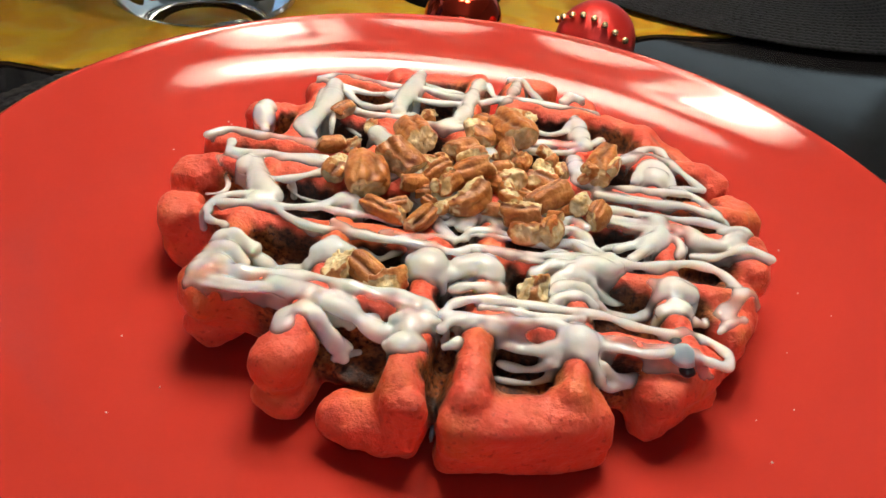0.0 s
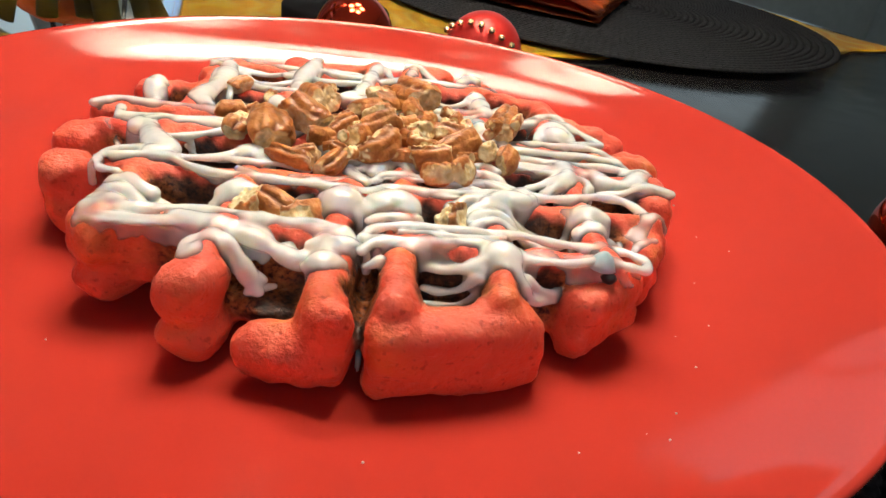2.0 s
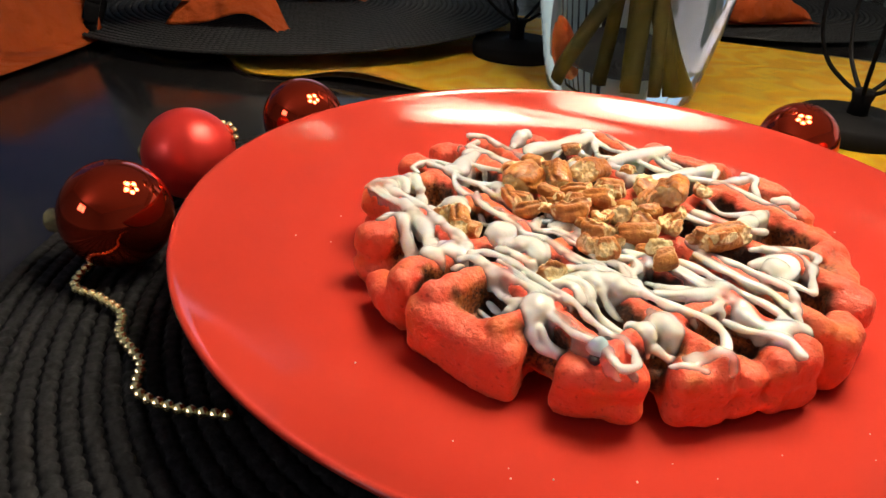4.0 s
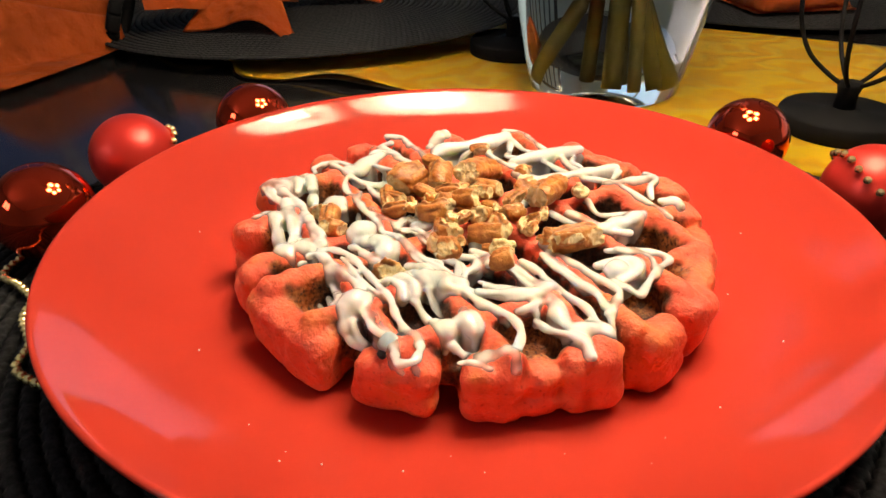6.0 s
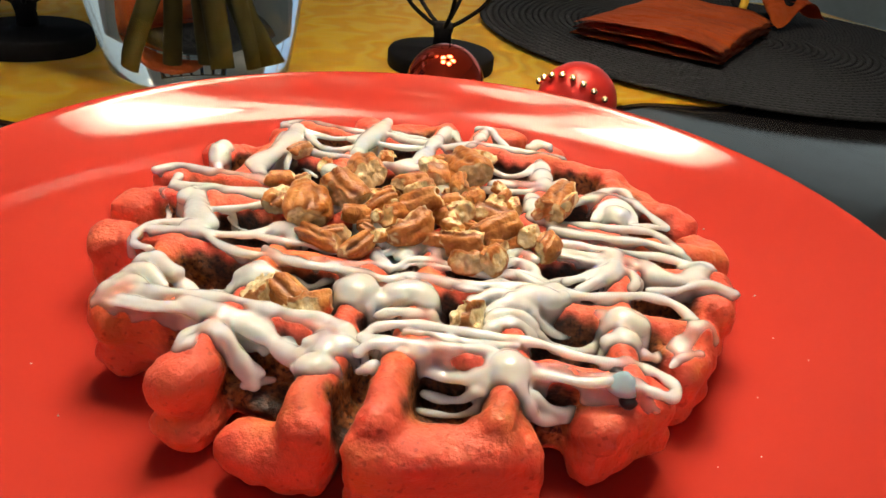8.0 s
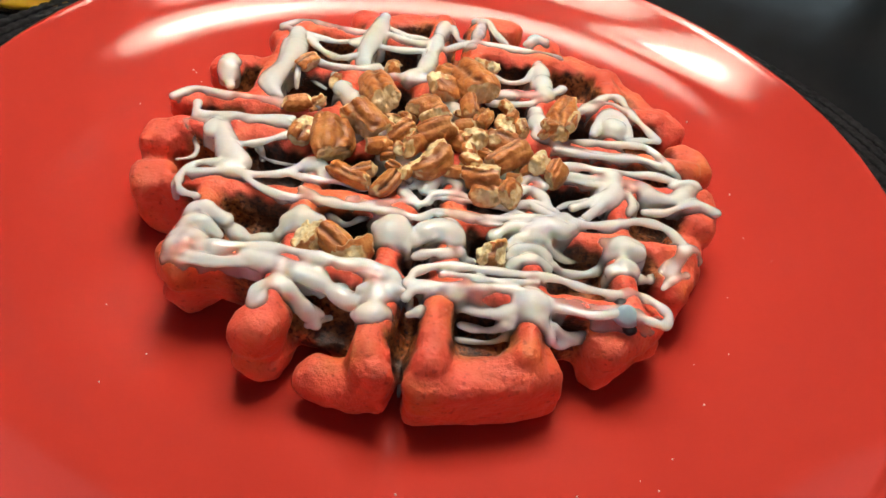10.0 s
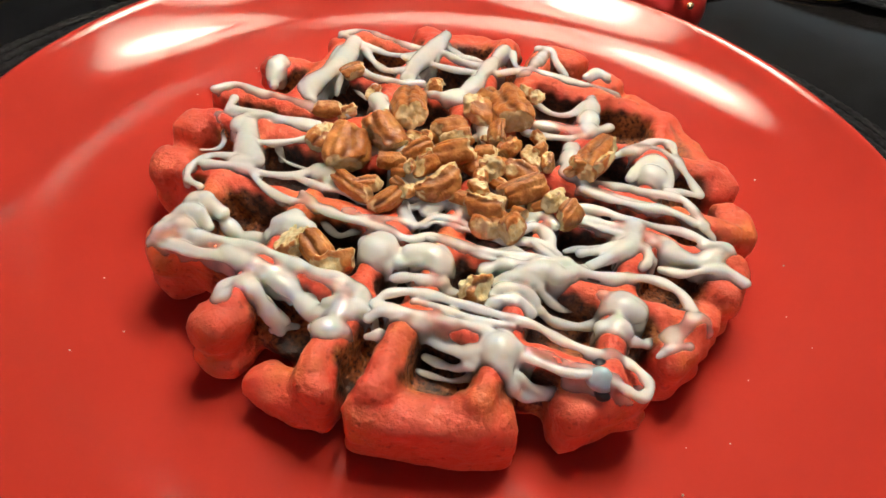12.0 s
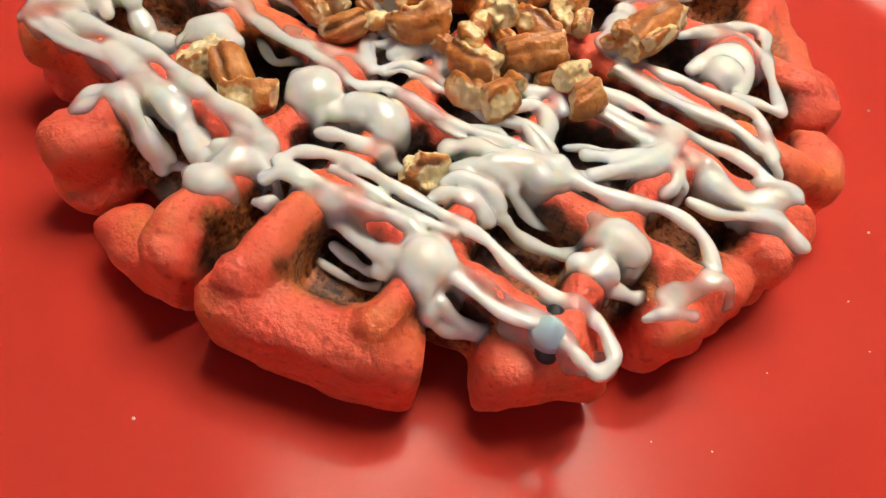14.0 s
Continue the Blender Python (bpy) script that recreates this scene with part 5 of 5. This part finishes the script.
pour("right", (51.0, 17.0, 25.5, 1.87), (53.0, 22.0, 26.6, 2.75), (57.0, 26.0, 26.8, 3.1), (61.0, 23.0, 26.8, 2.75), (62.0, 16.0, 26, 1.87))
pour("right", (56.0, 20.0, 27, 3.96), (58.0, 19.0, 27, 3.96))
pour("right", (61.0, 14.0, 26.6, 1.4), (66.0, 15.0, 26.6, 1.4), (71.0, 15.0, 26.6, 1.4))
pour("right", (38.0, 8.0, 26.6, 1.79), (46.0, 10.0, 26.6, 1.79), (55.0, 11.0, 26.6, 1.79), (65.0, 12.0, 26.6, 1.79), (69.0, 9.0, 26.6, 1.79), (72.0, 4.0, 26.6, 1.79), (73.0, 1.0, 26.6, 1.79))
pour("right", (38.0, 5.0, 26.6, 1.72), (46.0, 4.0, 26.6, 1.72), (54.0, 4.0, 26.6, 1.72), (63.0, 5.0, 26.6, 1.72), (70.0, 3.0, 26.6, 1.72))
pour("right", (38.0, -3.0, 26.6, 1.87), (45.0, -2.0, 26.6, 1.87), (51.0, -3.0, 26.6, 1.87), (59.0, -3.0, 26.6, 1.87), (67.0, -2.0, 26.6, 1.87), (74.0, -4.0, 26.6, 1.87))
pour("right", (38.0, -7.0, 26.6, 1.72), (45.0, -7.0, 26.6, 1.72), (52.0, -7.0, 26.6, 1.72), (53.0, -11.0, 26.6, 1.72), (47.0, -17.0, 26.6, 1.72), (42.0, -19.0, 25, 1.72))
pour("right", (54.0, -5.0, 26.6, 2.41), (54.0, -12.0, 26.8, 2.92), (50.0, -18.0, 26.6, 2.41), (45.0, -24.0, 26.4, 1.87))
pour("right", (54.0, -13.0, 26.6, 1.56), (58.0, -13.0, 26.6, 1.56), (59.0, -17.0, 26.6, 1.56), (58.0, -19.0, 25, 1.56))
pour("right", (53.0, -10.0, 26.6, 1.4), (58.0, -7.0, 26.6, 1.4), (60.0, -9.0, 26.6, 1.4))
pour("right", (62.0, -8.0, 25, 2.41), (65.0, -10.0, 25.5, 2.41), (72.0, -11.0, 25.5, 2.41), (76.0, -8.0, 26, 2.41), (79.0, -4.0, 26, 2.41), (73.0, -5.0, 26, 2.41))
pour("right", (63.0, -16.0, 24, 1.72), (69.0, -16.0, 25, 1.72), (75.0, -13.0, 26, 1.72), (79.0, -12.0, 26, 2.24), (84.0, -14.0, 25.5, 1.72))
pour("right", (25.0, -19.0, 26.6, 1.87), (29.0, -15.0, 26.6, 1.87), (33.0, -17.0, 26.6, 1.87), (35.0, -22.0, 26.6, 1.87))
pour("right", (25.0, -13.0, 26.6, 1.87), (30.0, -10.0, 26.6, 1.87), (34.0, -13.0, 26.6, 1.87))
pour("right", (24.0, -24.0, 26.6, 1.72), (30.0, -21.0, 26.6, 1.72), (36.0, -23.0, 26.6, 1.72), (37.0, -26.0, 26.6, 1.72))
pour("right", (22.0, -8.0, 26.6, 1.48), (27.0, -5.0, 26.6, 1.48), (32.0, -6.0, 26.6, 1.48))
pour("right", (38.0, -19.0, 24, 1.33), (42.0, -15.0, 23, 1.33), (47.0, -14.0, 24, 1.33))
pour("middle", (-30.3, 22.8, 27.1, 3.43), (-25.7, 18, 27.1, 3.43))
pour("middle", (-12.7, -8.4, 26.7, 3.17), (-7.7, -8.9, 27, 3.17), (-3.9, -6.7, 26.9, 2.64))
pour("middle", (2.7, 24.3, 25.7, 2.64), (7.1, 18, 26.9, 2.64), (10.9, 9.3, 26.9, 2.64))
pour("middle", (15.1, -3.9, 26.9, 2.64), (22, -9.5, 26.9, 2.9))
pour("middle", (-22.1, -2, 26.8, 2.38), (-14.5, 3.8, 25.5, 2.38), (-6.8, 10.7, 26.8, 2.38))

drizzle = build_icing()
stain = part("blue_drop", lathe([(0, 0.0016), (0.0008, 0.0013), (0.0018, 0.0004), (0.0028, -0.0010), (0.0034, -0.0022), (0, -0.0026)], 24), BLUE_DYE, drizzle, "blue dye spot in the icing")
stain.location = BLUE_AT
# dark spots by the drop stand for char and the pocket's painted shade
for dx, dy, dz in ((-0.0006, 0.0038, -0.0020), (0.0012, -0.0024, -0.0036)):
    spot = part("dark_spot", lathe([(0, 0.0012), (0.0012, 0.001), (0.0019, 0), (0.0014, -0.001), (0, -0.0012)], 20), CHAR_SHADE, drizzle, "near-black spot of char and painted pocket shade")
    spot.location = (BLUE_AT[0] + dx, BLUE_AT[1] + dy, BLUE_AT[2] + dz)
nut(-18, 16.5, 32, 23.4, 10.4, 8, -71, 0.2)
nut(-27.5, -7, 30.5, 13.7, 12.3, 9, -81, 0.25)
nut(-36.5, -4.5, 29.5, 8.5, 7.6, 6, 67, 0.75)
nut(-20, 0.5, 32.5, 12.9, 9.8, 8, -37, 0.3)
nut(11, 27, 32.5, 18.3, 11.6, 8, -59, 0.22)
nut(2.5, 24.5, 30.5, 9.6, 10.1, 5.5, 6, 0.75)
nut(-2.5, 12, 32, 9.5, 9.4, 6, 34, 0.3)
nut(10.5, 12.5, 32.5, 8.6, 5.2, 6, -75, 0.1)
nut(15, 10.5, 30.5, 7.6, 5, 5.5, 66, 0.15)
nut(1, 6, 33.5, 10.2, 5.5, 4.5, 22, 0.9)
nut(-9, -1, 31.5, 9.5, 5.5, 5.5, 45, 0.4)
nut(-5, -5.5, 30.5, 9, 6.4, 6, 60, 0.3)
nut(-14.5, -7, 29.5, 9.5, 5.9, 5, 34, 0.15)
nut(1.5, -0.5, 32.5, 13.2, 6.8, 6.5, 21, 0.35)
nut(12, -2, 31.5, 8, 8.3, 6, -53, 0.6)
nut(21, 0.5, 31.5, 10.2, 7.6, 5, -17, 0.9)
nut(23.5, -6.5, 30.5, 16.1, 6.9, 7, 36, 0.12)
nut(1.5, -13, 31.5, 11, 9.6, 8, 48, 0.3)
nut(14.5, -16.5, 31, 11.3, 8.5, 7.5, -15, 0.5)
nut(16.5, -21.5, 28.5, 7.9, 7.9, 6, -45, 0.1)
nut(23.5, -21.5, 30, 7.2, 5.7, 7, 72, 0.45)
nut(32.5, -6.5, 30.5, 8.5, 5.8, 6, 67, 0.95)
nut(37, -9.5, 29.5, 7.6, 5.2, 6.5, 66, 0.2)
nut(-21, -20.5, 28.5, 12.2, 5.2, 6, -23, 0.15)
nut(-10, -22, 29, 9.2, 5.3, 6.5, 59, 0.05)
nut(-17, -19, 29.5, 8.1, 4.8, 4.5, 34, 0.2)
nut(-41.5, 11.5, 27.5, 8.5, 6.5, 5, 23, 0.4)
nut(-36, 13.5, 27.5, 7.2, 4.5, 4.5, 51, 0.6)
nut(-32.5, 27, 27.5, 9, 4, 4.5, 83, 0.85)
nut(-43.5, 34.5, 27.5, 7.9, 6.1, 4.5, 45, 0.45)
nut(-15.5, 37.5, 27.5, 6.5, 4.4, 5, 59, 0.2)
nut(39.5, 16.5, 30.5, 16.8, 8.8, 8, 72, 0.3)
nut(42.5, 13, 33, 9.4, 4, 4.5, 76, 0.95)
nut(15, 40, 31.5, 9.5, 6.8, 5, -45, 0.9)
nut(22.5, 10, 29.5, 7.2, 5.7, 5, -39, 0.85)
nut(8.5, -0.5, 29.5, 6.5, 6.3, 5.5, -31, 0.25)
nut(-7, 9.5, 29.5, 4.6, 5.3, 5, -14, 0.3)
nut(1.5, -0.5, 28.5, 6.5, 5.4, 5, 31, 0.3)
nut(12, -12.5, 33, 5.6, 5.9, 4.5, -37, 0.9)
nut(-11.5, -8.5, 27.5, 5.7, 5.4, 5, -11, 0.25)
nut(2, 37.5, 28.5, 5.6, 7.7, 5, -37, 0.55)
nut(28, -7, 27.5, 6.3, 4.7, 5, 45, 0.5)
nut(20.1, -40.3, 26, 8.4, 9, 7, 38, 0.8)
nut(-26.5, -43.4, 27, 7.4, 9, 7, 82, 0.75)
nut(-21.1, -43.5, 26.5, 9, 7, 7, -34, 0.1)
nut(-14.9, -45, 26, 9, 7.5, 7, 37, 0.6)

crumbs = random.Random(21)
for k in range(30):
    a, r = crumbs.uniform(0, 6.28), 26 * crumbs.random() ** 0.6
    nut(9 + 1.25 * r * math.cos(a), 1 + 0.95 * r * math.sin(a), 29 + 3 * crumbs.random(), crumbs.uniform(4, 7.5), crumbs.uniform(2.8, 4.5), crumbs.uniform(2.6, 4), crumbs.uniform(0, 180), crumbs.uniform(0.2, 0.9))
specks = bmesh.new()
fleck = random.Random(8)
while len(specks.verts) < 12 * 26:
    sx, sy = fleck.uniform(-0.115, 0.115), fleck.uniform(-0.115, 0.115)
    sr = math.hypot(sx, sy)
    if 0.092 < sr < 0.112:
        size = fleck.uniform(0.00012, 0.00034)
        made = bmesh.ops.create_icosphere(specks, subdivisions=1, radius=size)
        bmesh.ops.translate(specks, vec=(sx, sy, plate_height(sr) + 0.3 * size), verts=made["verts"])
tagged(part("icing_specks", specks, ICING_SPECK), "tiny white specks of icing scattered on the plate", "specks", kind="stuff")
for bx, by, shiny in ((-0.1068, -0.1315, True), (-0.1474, -0.0906, False), (-0.163, -0.0282, True), (-0.0137, 0.1719, True), (0.0519, 0.1674, False), (0.1805, -0.004, True)):
    build_bauble(bx, by, shiny)
build_garland()
build_candle_holder(-0.030, 0.280)
build_candle_holder(-0.268, 0.214, 20)
build_vase(-0.162, 0.214)
mat = build_placemat()
for px, py, turn in ((0.193, 0.472, 40), (-0.35, 0.60, 70)):
    copy_thing(mat, pose(px, py, TABLE + 0.004, 0, 0, turn) @ Matrix.Diagonal((1.03, 1.03, 1, 1)))
# this one's edge rides up on the foot of the candle holder
copy_thing(mat, pose(-0.483, 0.133, TABLE + 0.0085, 0, 0, 20.6) @ pose(0, 0, 0, 0, -2.0, 0))
build_tied_napkin(-0.455, -0.047)
build_ringed_napkin(0.148, 0.448)
build_puffed_napkin(-0.250, 0.528, 68)
build_leaf(0.046, 0.556, -30, 0.036)
build_leaf(0.076, 0.612, 10, 0.036)
build_table_clutter()
build_chair((-1.05, 0.15), 95)
build_chair((-0.55, 1.15), 25)
